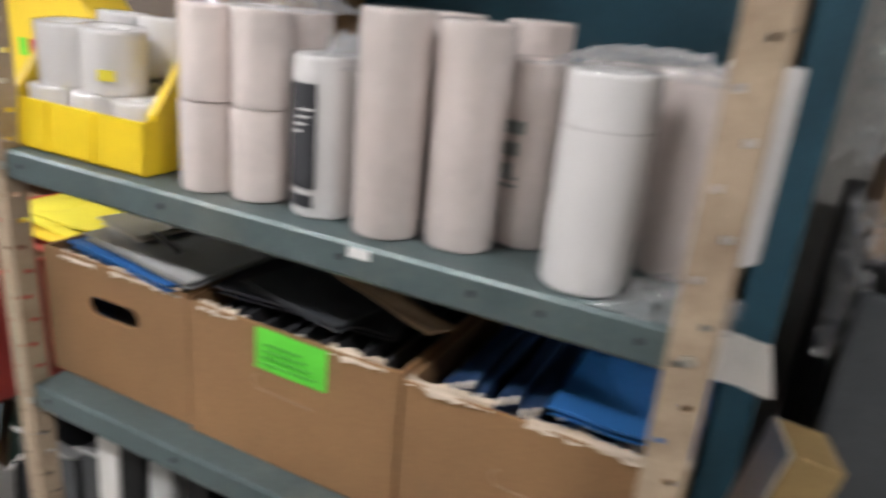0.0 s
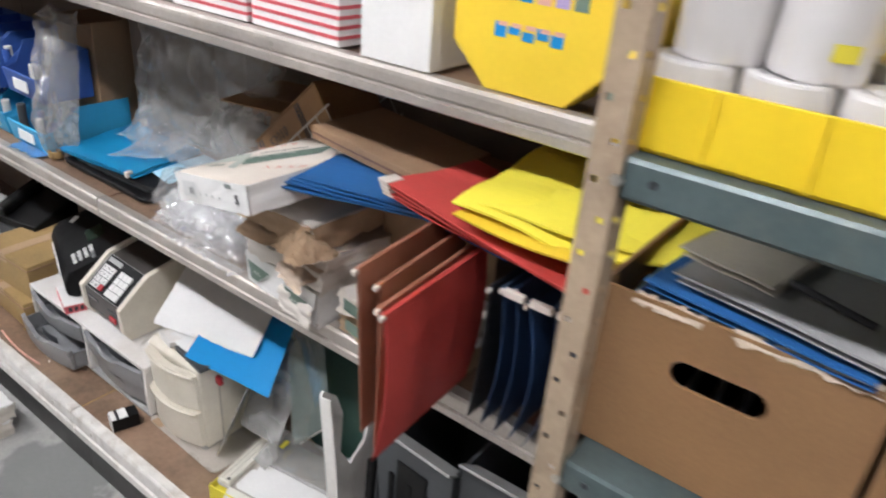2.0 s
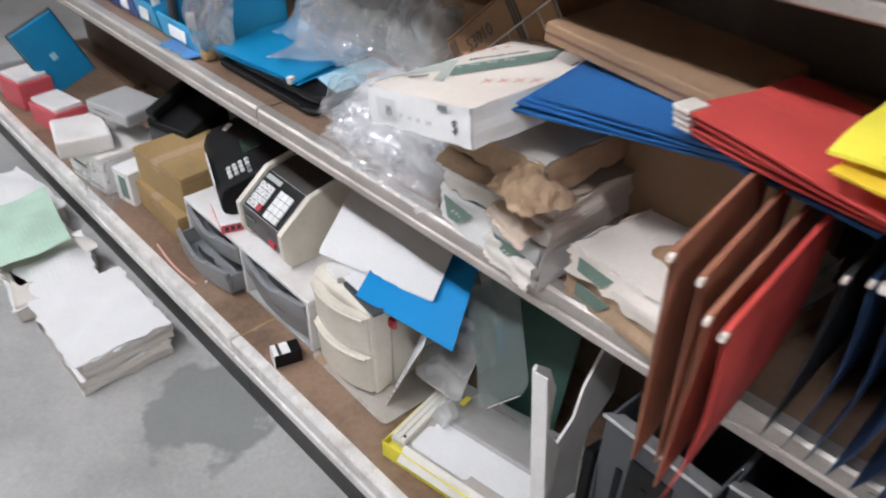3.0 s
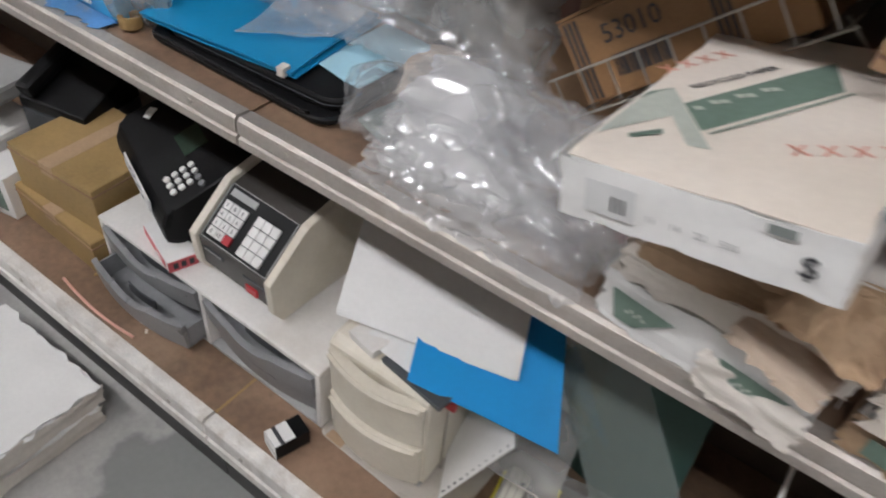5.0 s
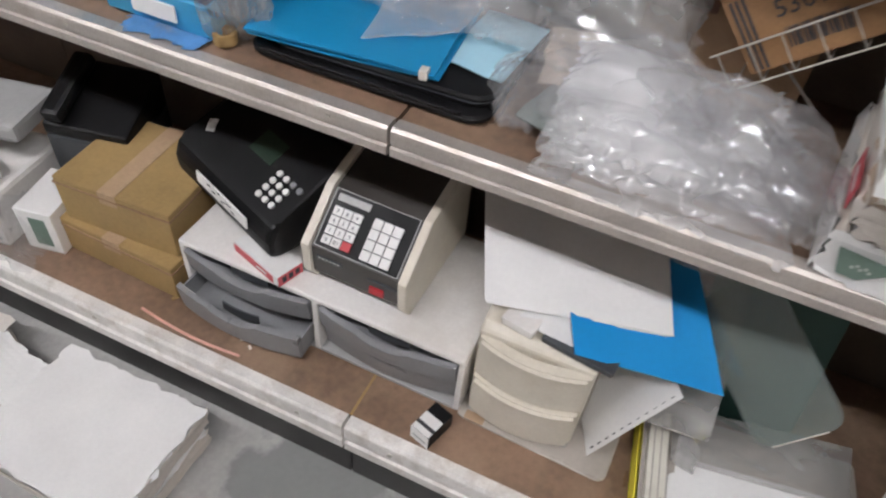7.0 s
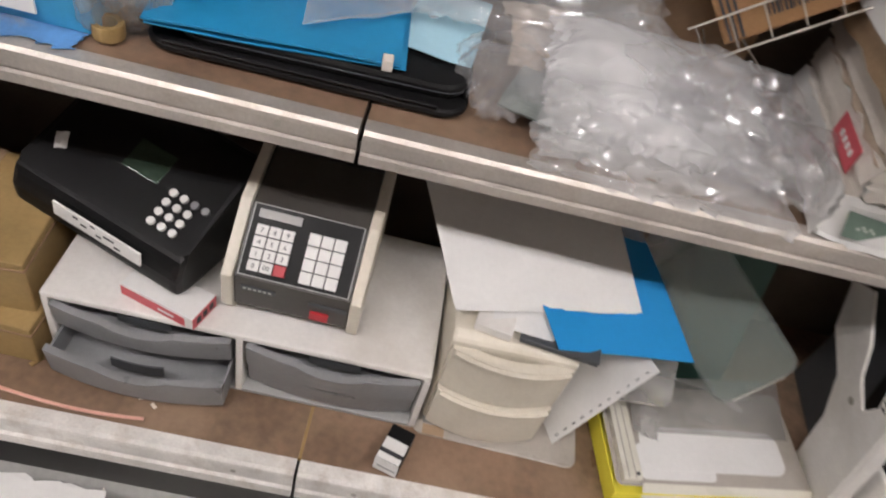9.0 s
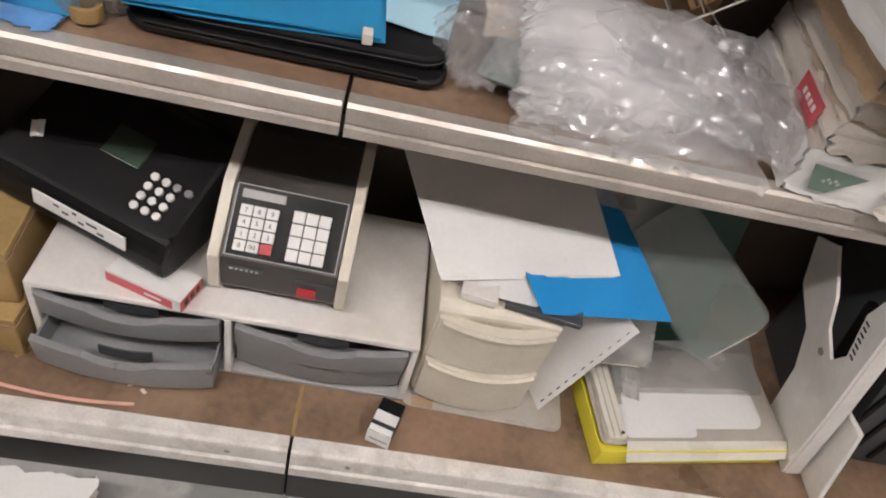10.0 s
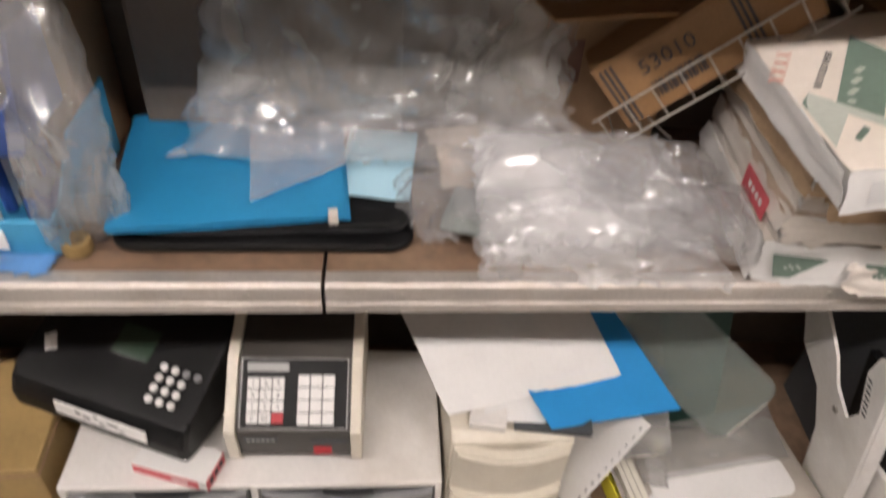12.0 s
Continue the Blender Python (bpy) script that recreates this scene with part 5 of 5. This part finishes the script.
# card terminal
term = thing("card_terminal", pose(-2.852, 0.968, CZ + 0.024, -2, 3, -21), "black desktop card terminal with white round keys and a label strip", "card terminal")
tp = [(0.03, 0.0), (0.004, 0.012), (0.0, 0.05), (0.012, 0.085), (0.03, 0.095), (0.2, 0.175), (0.225, 0.16), (0.225, 0.0)]
part("body", prism(tp, -0.33, 0.0, 0.013), "black_plastic", term, smooth=False)
part("base", box(-0.3, -0.02, 0.05, 0.2, -0.024, 0.0, 0.006), "black_plastic", term)
part("label_strip", box(-0.235, -0.065, -0.0045, -0.0008, 0.046, 0.074, 0.0005), "white_paper", term, "scratched white label strip")
for q, (x, z, w) in enumerate(((-0.15, 0.028, 0.012), (-0.12, 0.024, 0.01), (-0.105, 0.032, 0.02), (-0.13, 0.038, 0.008), (-0.085, 0.022, 0.012), (-0.165, 0.035, 0.01))):
    part("scratch", box(x - 0.03, x + w - 0.03, -0.0052, -0.0046, z + 0.03, z + 0.034), "ink", term)
tsl = math.degrees(math.atan2(0.08, 0.17))
TP = pose(0, 0.03, 0.0955, tsl, 0, 0)
part("display", box(-0.185, -0.115, 0.065, 0.12, 0.0, 0.002, 0.001), "screen", term, "dull green display", m=TP)
for r in range(4):
    for c in range(4 if r == 3 else 3):
        part("key", tube(0.0068, 0.0, 0.005, 0, 12, x=-0.083 + 0.0205 * c, y=0.012 + 0.0185 * r), "key_white" if c < 3 and r < 3 or c < 2 and r == 3 else "grey_plastic", term, m=TP)
part("paper_scrap", sheet(0.02, 0.03, 0.0006, 0.004, 2, 5, 5), "white_paper", term, m=TP @ pose(-0.29, 0.03, 0.003, 0, 0, 30))
t = thing("small_carton", pose(-2.945, 0.985, CZ, 0, 0, -18), "small red and white carton under the card terminal", "box")
part("body", box(0, 0.135, 0, 0.06, 0, 0.026, 0.001), "white_paper", t)
part("red_panel", box(-0.0006, 0.12, -0.0008, 0.0, 0.0, 0.02), "red_print", t)
part("red_end", box(0.1352, 0.1358, 0.0, 0.06, 0.0, 0.026), "red_print", t)
part("printed_bar", box(0.07, 0.1, -0.0014, -0.0009, 0.008, 0.013), "white_paper", t)
for q in range(3):
    part("end_mark", box(0.136, 0.1364, 0.01 + 0.016 * q, 0.02 + 0.016 * q, 0.006, 0.02), "ink", t)

# cream organiser and what lies on it
org = thing("drawer_organizer", pose(-2.415, 0.965, DS + 0.006, 0, 0, 1), "small aged cream plastic organiser with two curved drawers", "organizer")
part("body", prism([(0.012, 0.0), (0.0, 0.255), (0.02, 0.268), (0.24, 0.268), (0.24, 0.0)], 0.0, 0.212, 0.008), "cream_plastic", org)
for z, h in ((0.012, 0.115), (0.134, 0.112)):
    d = part("drawer", bowed_front(0.2, h, 0.022, 0.014, 0.0, 0.006), "cream_plastic", org, m=pose(0.006, -0.004 + 0.004, z))
    part("pull_lip", bowed_front(0.19, 0.016, 0.02, 0.012, 0.0, 0.009), "cream_plastic", d, m=pose(0.005, -0.007, h - 0.018))
part("foot", box(0.004, 0.208, 0.004, 0.236, -0.004, 0.0), "pale_grey", org)
t = thing("grey_board", pose(-2.43, 0.945, DS, 0, 0, -2), "flat dusty plastic board under the cream organiser", "board")
part("board", rounded_slab(0.31, 0.25, 0.0, 0.004, 0.02), "frosted", t)
part("tape", box(0.02, 0.06, 0.0, 0.02, 0.0042, 0.005), "kraft", t)
OT = DS + 0.276
for n, (x, y, w, d, h, rz, mm, lb) in enumerate(((-2.385, 0.985, 0.06, 0.06, 0.012, -10, "white_plastic", "small white plastic box on the organiser"), (-2.31, 0.98, 0.13, 0.05, 0.006, -8, "dark_plastic", "dark plastic tray on the organiser"))):
    t = thing("small_box", pose(x, y, OT, 0, 0, rz), lb, "box", "bits on the organiser")
    part("body", box(0, w, 0, d, 0, h, 0.003), mm, t)
    part("lid", box(-0.001, w + 0.001, -0.001, d + 0.001, h + 0.0005, h + 0.006, 0.002), mm, t)
t = thing("paper_sheet", pose(0, 0, 0), "blue card sheet sticking out over the organiser", "paper")
part("sheet", sheet4((-2.25, 0.968, 0.532), (-2.003, 1.026, 0.503), (-2.13, 1.25, 0.6), (-2.36, 1.2, 0.59), 0.0012, 0.003, 2), "blue_sheet", t)
for n in range(3):
    t = thing("paper_sheet", pose(0, 0, 0), "off-white paper sheet lying on a blue sheet", "paper", "papers on the organiser")
    part("sheet", sheet4((-2.42 - 0.003 * n, 0.992 + 0.004 * n, 0.542 + 0.003 * n), (-2.118 + 0.004 * n, 1.07, 0.54 + 0.003 * n), (-2.215, 1.31, 0.665 + 0.003 * n), (-2.545, 1.26, 0.66 + 0.003 * n), 0.0006, 0.0015, 5), "white_paper", t)
t = thing("paper_sheet", pose(0, 0, 0), "small white form under the off-white sheets", "paper")
part("sheet", sheet4((-2.36, 0.99, 0.53), (-2.25, 0.985, 0.525), (-2.24, 1.05, 0.533), (-2.35, 1.06, 0.536), 0.0006, 0.002, 9), "white_paper", t)
t = thing("perforated_card", pose(0, 0, 0), "white perforated card leaning beside the organiser", "card")
part("sheet", sheet4((-2.165, 0.975, 0.244), (-2.062, 1.0, 0.492), (-2.16, 1.15, 0.5), (-2.215, 1.08, 0.26), 0.0012, 0.002, 4), "white_paper", t)
for i in range(11):
    p = Vector((-2.165, 0.975, 0.244)).lerp(Vector((-2.062, 1.0, 0.492)), 0.06 + 0.085 * i)
    part("perforation", rod([p + Vector((-0.005, 0.008, 0.001)), p + Vector((-0.002, 0.009, 0.009))], 0.0013, 5), "ink", t)
t = thing("red_clip", pose(-2.2, 1.02, 0.44), "small red plastic clip behind the perforated card", "clip")
part("body", box(-0.015, 0.015, 0, 0.012, 0, 0.025, 0.004), "key_red", t)
part("strut", rod([(0, 0.006, 0.001), (0, 0.01, -0.2)], 0.002), "wire", t)
ink = thing("ink_carton", pose(-2.486, 0.865, DS, 0, 0, -17), "small black and white ink cartridge carton on the deck", "box")
part("body", box(0, 0.044, 0, 0.07, 0, 0.04, 0.002), "black_plastic", ink)
part("white_label", box(0.001, 0.043, 0.0, 0.042, 0.0402, 0.0407), "white_paper", ink)
part("front_label", box(0.0, 0.044, -0.0012, -0.0004, 0.001, 0.04), "white_paper", ink)
part("black_band", box(0.001, 0.043, 0.012, 0.02, 0.0409, 0.0413), "ink", ink)
part("print_line", box(0.006, 0.04, -0.0018, -0.0013, 0.014, 0.02), "pale_grey", ink)

# yellow tray with a frosted case on it
yt = thing("yellow_tray", pose(-2.064, 0.882, DS, 0, 0, 9), "shallow yellow card tray under a frosted plastic case", "tray")
part("base", box(0, 0.395, 0, 0.21, 0, 0.003), "yellow_paper", yt)
for a in ((0, 0.395, 0, 0.003), (0, 0.395, 0.207, 0.21), (0, 0.003, 0.003, 0.207), (0.392, 0.395, 0.003, 0.207)):
    part("wall", box(*a, 0.003, 0.046, 0.0008), "yellow_paper", yt)
part("liner", box(0.006, 0.389, 0.006, 0.204, 0.0035, 0.03, 0.002), "yellow_paper", yt)
cl = thing("frosted_case", pose(-2.06, 0.897, DS + 0.047, 2, 0, 9), "frosted plastic document case with a white sheet inside", "case")
part("base", rounded_slab(0.39, 0.205, 0.0, 0.002, 0.014), "frosted", cl)
part("white_sheet", rounded_slab(0.29, 0.088, 0.0, 0.0014, 0.026), "white_paper", cl, "white sheet with rounded corners", m=pose(0.062, 0.03, 0.0026))
part("sheet_step", rounded_slab(0.15, 0.07, 0.0, 0.0012, 0.012), "white_paper", cl, "white sheet corner", m=pose(0.05, 0.012, 0.0024))
part("spine", prism([(0.004, 0.002), (0.004, 0.016), (0.008, 0.019), (0.19, 0.019), (0.194, 0.016), (0.194, 0.002)], 0.008, 0.044, 0.002), "milky", cl, "milky folded spine")
for k in (0.018, 0.031):
    part("spine_groove", rod([(k, 0.006, 0.0192), (k, 0.19, 0.0192)], 0.0011, 5), "frosted", cl)
for y in (0.014, 0.16):
    part("rivet", rod([(0.036, y, 0.018), (0.036, y, 0.0205)], 0.0035, 8), "ink", cl)
part("front_lip", sheet4((0.046, -0.026, -0.016), (0.385, -0.024, -0.014), (0.387, 0.002, 0.01), (0.046, 0.002, 0.01), 0.001, 0.003, 6), "milky", cl, "milky white front lip")
part("clear_cover", sheet4((0.05, 0.1, 0.012), (0.37, 0.1, 0.012), (0.37, 0.21, 0.04), (0.045, 0.2, 0.045), 0.001, 0.01, 8), "smoke_film", cl, "frosted cover")
part("curled_corner", sheet4((0.05, 0.085, 0.03), (0.09, 0.08, 0.018), (0.1, 0.125, 0.03), (0.055, 0.15, 0.055), 0.001, 0.006, 9), "smoke_film", cl, "curled film corner")
part("yellow_sticker", box(0.088, 0.1, 0.14, 0.168, 0.0465, 0.0472), "yellow_paper", cl)
for n, (q, mm, lb) in enumerate(((((-2.11, 1.02, 0.36), (-1.98, 1.03, 0.36), (-2.02, 1.25, 0.64), (-2.19, 1.25, 0.64)), "smoke_film", "dusty clear plastic sleeve leaning behind the case"),
                                 (((-1.91, 1.02, 0.405), (-1.815, 1.05, 0.515), (-1.943, 1.2, 0.59), (-2.136, 1.2, 0.61)), "green_film", "greenish clear plastic sleeve leaning over the case"))):
    t = thing("plastic_sleeve", pose(0, 0, 0), lb, "plastic sleeve", "plastic sleeves")
    a, b, c, d = (Vector(k) for k in q)
    if n:
        ax, ay = (b - a).normalized(), (c + d - a - b) / 2
        ay = (ay - ax * ay.dot(ax)).normalized()
        az = ax.cross(ay)
        place = Matrix(((ax.x, ay.x, az.x, a.x), (ax.y, ay.y, az.y, a.y), (ax.z, ay.z, az.z, a.z), (0, 0, 0, 1)))
        for lift in (0.0, 0.006):
            part("sheet", rounded_slab(0.15, 0.27, lift, lift + 0.001, 0.028), mm, t, m=place @ pose(lift, 0.4 * lift, 0))
    else:
        part("sheet", sheet4(*q, 0.001, 0.01, 20 + n), mm, t)
    part("sealed_edge", rod([a.lerp(b, 0.18), a.lerp(b, 0.5), a.lerp(b, 0.82)], 0.0014, 5), "tab", t, "white welded edge")
t = thing("teal_folder", pose(0, 0, 0), "dark teal folder standing behind plastic sleeves", "folder")
part("sheet", sheet4((-2.05, 1.2, DS), (-1.82, 1.16, DS), (-1.84, 1.26, 0.62), (-2.07, 1.3, 0.62), 0.004, 0.004, 3), "green_deep", t)

# white equipment side panel
wp = thing("equipment_panel", pose(-1.668, 0, DS, 0, -9, 0), "white plastic equipment side panel standing on edge", "panel")
py = [(0.925, 0.0), (0.93, 0.2), (0.945, 0.47), (0.953, 0.478), (0.985, 0.45), (0.998, 0.4), (0.978, 0.314), (1.001, 0.269), (1.05, 0.298), (1.078, 0.349), (1.146, 0.409), (1.209, 0.371), (1.174, 0.279), (1.096, 0.239), (1.06, 0.16), (1.05, 0.0)]
part("panel", prism(py, 0.0, 0.006), "white_plastic", wp)
part("front_flange", prism([(0.9225, 0.0), (0.9275, 0.2), (0.9425, 0.47), (0.947, 0.47), (0.932, 0.2), (0.927, 0.0)], 0.0065, 0.034, 0.001), "white_plastic", wp, "folded front flange")
for i in range(7):
    part("vent_slot", box(-0.0012, -0.0004, 0.962 + 0.0028 * i, 0.974 + 0.0028 * i, 0.322 + 0.0115 * i, 0.326 + 0.0115 * i), "ink", wp)
part("screw", rod([(-0.003, 1.03, 0.255), (0.0, 1.03, 0.255)], 0.007, 10), "wire", wp)
t = thing("white_lid", pose(-1.625, 0.86, DS, -10, -8, 0), "rounded white plastic lid leaning on the equipment panel", "lid")
part("shell", box(0.0, 0.012, 0, 0.1, 0, 0.21, 0.005), "white_plastic", t)


def crate(x, y, w, d, h, rz):
    t = thing("plastic_crate", pose(x, y, DS, 0, 0, rz), "black plastic crate with a grey flap on the base deck", "crate", "black crates")
    k = 0.006
    for a in ((0, w, 0, k), (0, w, d - k, d), (0, k, k, d - k), (w - k, w, k, d - k)):
        part("wall", box(*a, 0, h, 0.002), "dark_plastic", t)
    part("base", box(k, w - k, k, d - k, 0, 0.005), "dark_plastic", t)
    for i in range(3):
        part("rib", box(w * (0.2 + 0.25 * i), w * (0.26 + 0.25 * i), -0.006, -0.0005, 0.02, h * 0.8, 0.002), "black_plastic", t)
    part("recess", box(w * 0.3, w * 0.7, -0.004, -0.0005, h * 0.62, h * 0.9, 0.002), "black_plastic", t)
    part("flap", box(0.0, w, -0.02, 0.05, 0.0, 0.006, 0.002), "pale_grey", t, "grey flap", m=pose(0, 0, h + 0.002, -35, 0, 0))
    return t


crate(-1.615, 0.985, 0.195, 0.3, 0.43, -3)
crate(-1.41, 0.985, 0.235, 0.3, 0.46, 2)
t = thing("flat_screen", pose(-1.61, 0.93, DS, -8, -6, -6), "flat black plastic panel leaning against the crates", "panel")
part("panel", box(0, 0.02, 0, 0.14, 0, 0.34, 0.004), "black_plastic", t)
part("frame", box(0.021, 0.026, 0.01, 0.13, 0.02, 0.32, 0.002), "dark_plastic", t)

# cartons and old devices further along
for n, (x, y, z, w, d, h, rz) in enumerate(((-3.39, 0.94, DS, 0.31, 0.26, 0.095, -2), (-3.37, 0.95, DS + 0.096, 0.285, 0.24, 0.12, 3))):
    t = thing("carton", pose(x, y, z, 0, 0, rz), "yellowed cardboard carton stacked beside the drawer unit", "box", "yellowed cartons")
    part("body", box(0, w, 0, d, 0, h, 0.004), "carton_yellow", t)
    part("tape", box(w * 0.4, w * 0.55, -0.0012, d + 0.001, h - 0.03, h + 0.0012), "kraft", t)
    part("lid_edge", box(-0.002, w + 0.002, -0.002, d, h - 0.018, h - 0.014), "card_dark", t)
t = thing("green_box", pose(-3.47, 0.9, DS, 0, 0, 10), "small white and green carton on the base deck", "box")
part("body", box(0, 0.09, 0, 0.14, 0, 0.12, 0.003), "white_paper", t)
part("green_panel", box(0.03, 0.07, -0.001, 0.0, 0.02, 0.1), "green_print", t)
for n, (x, y, z, w, d, h, rz, mm) in enumerate(((-3.74, 0.85, DS, 0.24, 0.24, 0.14, 6, "white_plastic"), (-3.76, 0.83, DS + 0.143, 0.2, 0.17, 0.06, -14, "white_plastic"), (-3.72, 0.95, DS + 0.21, 0.22, 0.16, 0.045, 12, "pale_grey"), (-3.99, 0.9, DS, 0.2, 0.22, 0.085, 4, "white_plastic"), (-4.8, 0.88, DS, 0.22, 0.25, 0.13, 0, "pale_grey"))):
    t = thing("network_device", pose(x, y, z, 0, 0, rz), "dusty white plastic desktop device on the base deck", "device", "old white devices")
    part("shell", box(0, w, 0, d, 0, h, 0.012), mm, t)
    part("vent", box(w * 0.2, w * 0.6, -0.001, 0.001, h * 0.5, h * 0.56), "ink", t)
    part("front_strip", box(w * 0.05, w * 0.95, -0.0012, 0.0008, h * 0.15, h * 0.22), "pale_grey", t)
for n, (x, y, z, w, d, h, mm) in enumerate(((-4.24, 0.89, DS, 0.2, 0.13, 0.085, "red_print"), (-4.52, 0.87, DS, 0.17, 0.14, 0.11, "red_print"))):
    t = thing("red_box", pose(x, y, z, 0, 0, 9), "red plastic box with a white lid beside old devices", "box", "red boxes")
    part("body", box(0, w, 0, d, 0, h, 0.006), mm, t)
    part("lid", box(0.01, w - 0.01, 0.01, d - 0.01, h, h + 0.018, 0.006), "white_plastic", t)
t = thing("ring_binder", pose(-4.42, 1.037, DS + 0.004, 22, 0, 0), "blue plastic binder standing tilted on the deck", "binder")
part("cover", box(0.008, 0.022, 0.006, 0.2, 0.006, 0.3, 0.006), "blue_folder", t)
part("edge", box(0, 0.0075, 0, 0.206, 0, 0.306, 0.003), "dark_plastic", t)
part("emblem", box(0.0222, 0.0228, 0.085, 0.11, 0.13, 0.16), "pale_blue", t, "pale emblem")
t = thing("desk_phone", pose(-3.5, 1.06, DS + 0.0, 0, 0, 12), "black desk telephone on a dark stand", "telephone")
part("stand", box(0, 0.2, 0, 0.18, 0, 0.2, 0.006), "dark_plastic", t)
part("base", prism([(0, 0.202), (0, 0.23), (0.18, 0.29), (0.18, 0.202)], 0, 0.2, 0.006), "black_plastic", t)
part("handset", box(0.01, 0.055, 0.0, 0.18, 0.0, 0.035, 0.012), "black_plastic", t, m=pose(0, 0, 0.235, 18, 0, 0))
t = thing("plastic_bag", pose(-3.66, 0.83, DS, 20, 0, 0), "crumpled clear plastic bag among old devices", "plastic bag")
part("film", crumple(0.24, 0.2, 0.12, 77, 36, 1.0), "clear_film", t)
t = thing("rubber_strip", pose(0, 0, DS), "thin pink rubber strip lying on the deck", "strip")
part("strip", rod([(-3.13 + 0.028 * i, 0.872 - 0.013 * math.sin(i / 9 * 2.6), 0.003) for i in range(10)], 0.0035, 6), "pink", t, smooth=True)
t = thing("wood_sliver", pose(-3.09, 0.92, DS + 0.001, 0, 0, 55), "thin pale splinter lying on the deck", "splinter")
part("sliver", sheet(0.045, 0.008, 0.0015, 0.002, 4, 6, 3), "carton_yellow", t)
t = thing("paper_scrap", pose(-2.9, 0.9, DS + 0.001, 0, 0, -40), "tiny curled scrap of paper on the deck", "paper")
part("scrap", rod([(0, 0, 0), (0.01, 0.012, 0.004), (0.004, 0.022, 0.002), (0.016, 0.03, 0.003)], 0.0012, 5), "cream_paper", t)
part("fleck", sheet(0.012, 0.006, 0.0008, 0.001, 6, 3, 3), "cream_paper", t, m=pose(0.02, 0.01, 0))

# ---- papers on the floor ----
for n, (z, h) in enumerate(((0.001, 0.05), (0.053, 0.05))):
    t = ream(pose(-3.285, 0.515 + 0.006 * n, z, 0, 0, -1 + 2 * n), 0.356, 0.262, h, "torn white paper ream stacked on the concrete floor", "white_paper", "old_paper", 0.014, 110 + 4 * n, "reams on the floor")
t = thing("paper_sheet", pose(-3.3, 0.51, 0.108, 0, 0, -1), "rumpled white paper sheet on the floor stack", "paper")
part("sheet", sheet(0.37, 0.28, 0.003, 0.008, 12, 18, 18, 0, 0.01), "white_paper", t)
for n, (x, y, w, d, rz, mm, lb) in enumerate(((-3.78, 0.46, 0.36, 0.28, 8, "old_paper", "rumpled paper heap lying on the floor"), (-3.64, 0.53, 0.3, 0.26, -12, "white_paper", "rumpled paper heap lying on the floor"), (-4.2, 0.48, 0.42, 0.3, 5, "white_paper", "rumpled paper heap lying on the floor"))):
    t = thing("paper_heap", pose(x, y, 0.002, 0, 0, rz), lb, "paper", "papers on the floor")
    part("base_block", box(0.01, w - 0.01, 0.01, d - 0.01, 0, 0.07, 0.01), "old_paper", t)
    part("top_sheet", sheet(w, d, 0.002, 0.03, 14 + n, 18, 18, -0.03, 0.012), mm, t, m=pose(0, 0, 0.085))
t = thing("paper_sheet", pose(-3.92, 0.54, 0.125, 2, -2, -8), "mint green paper sheet lying on the floor heap", "paper")
part("sheet", sheet(0.42, 0.24, 0.001, 0.02, 15, 16, 16, -0.01), "green_sheet", t)
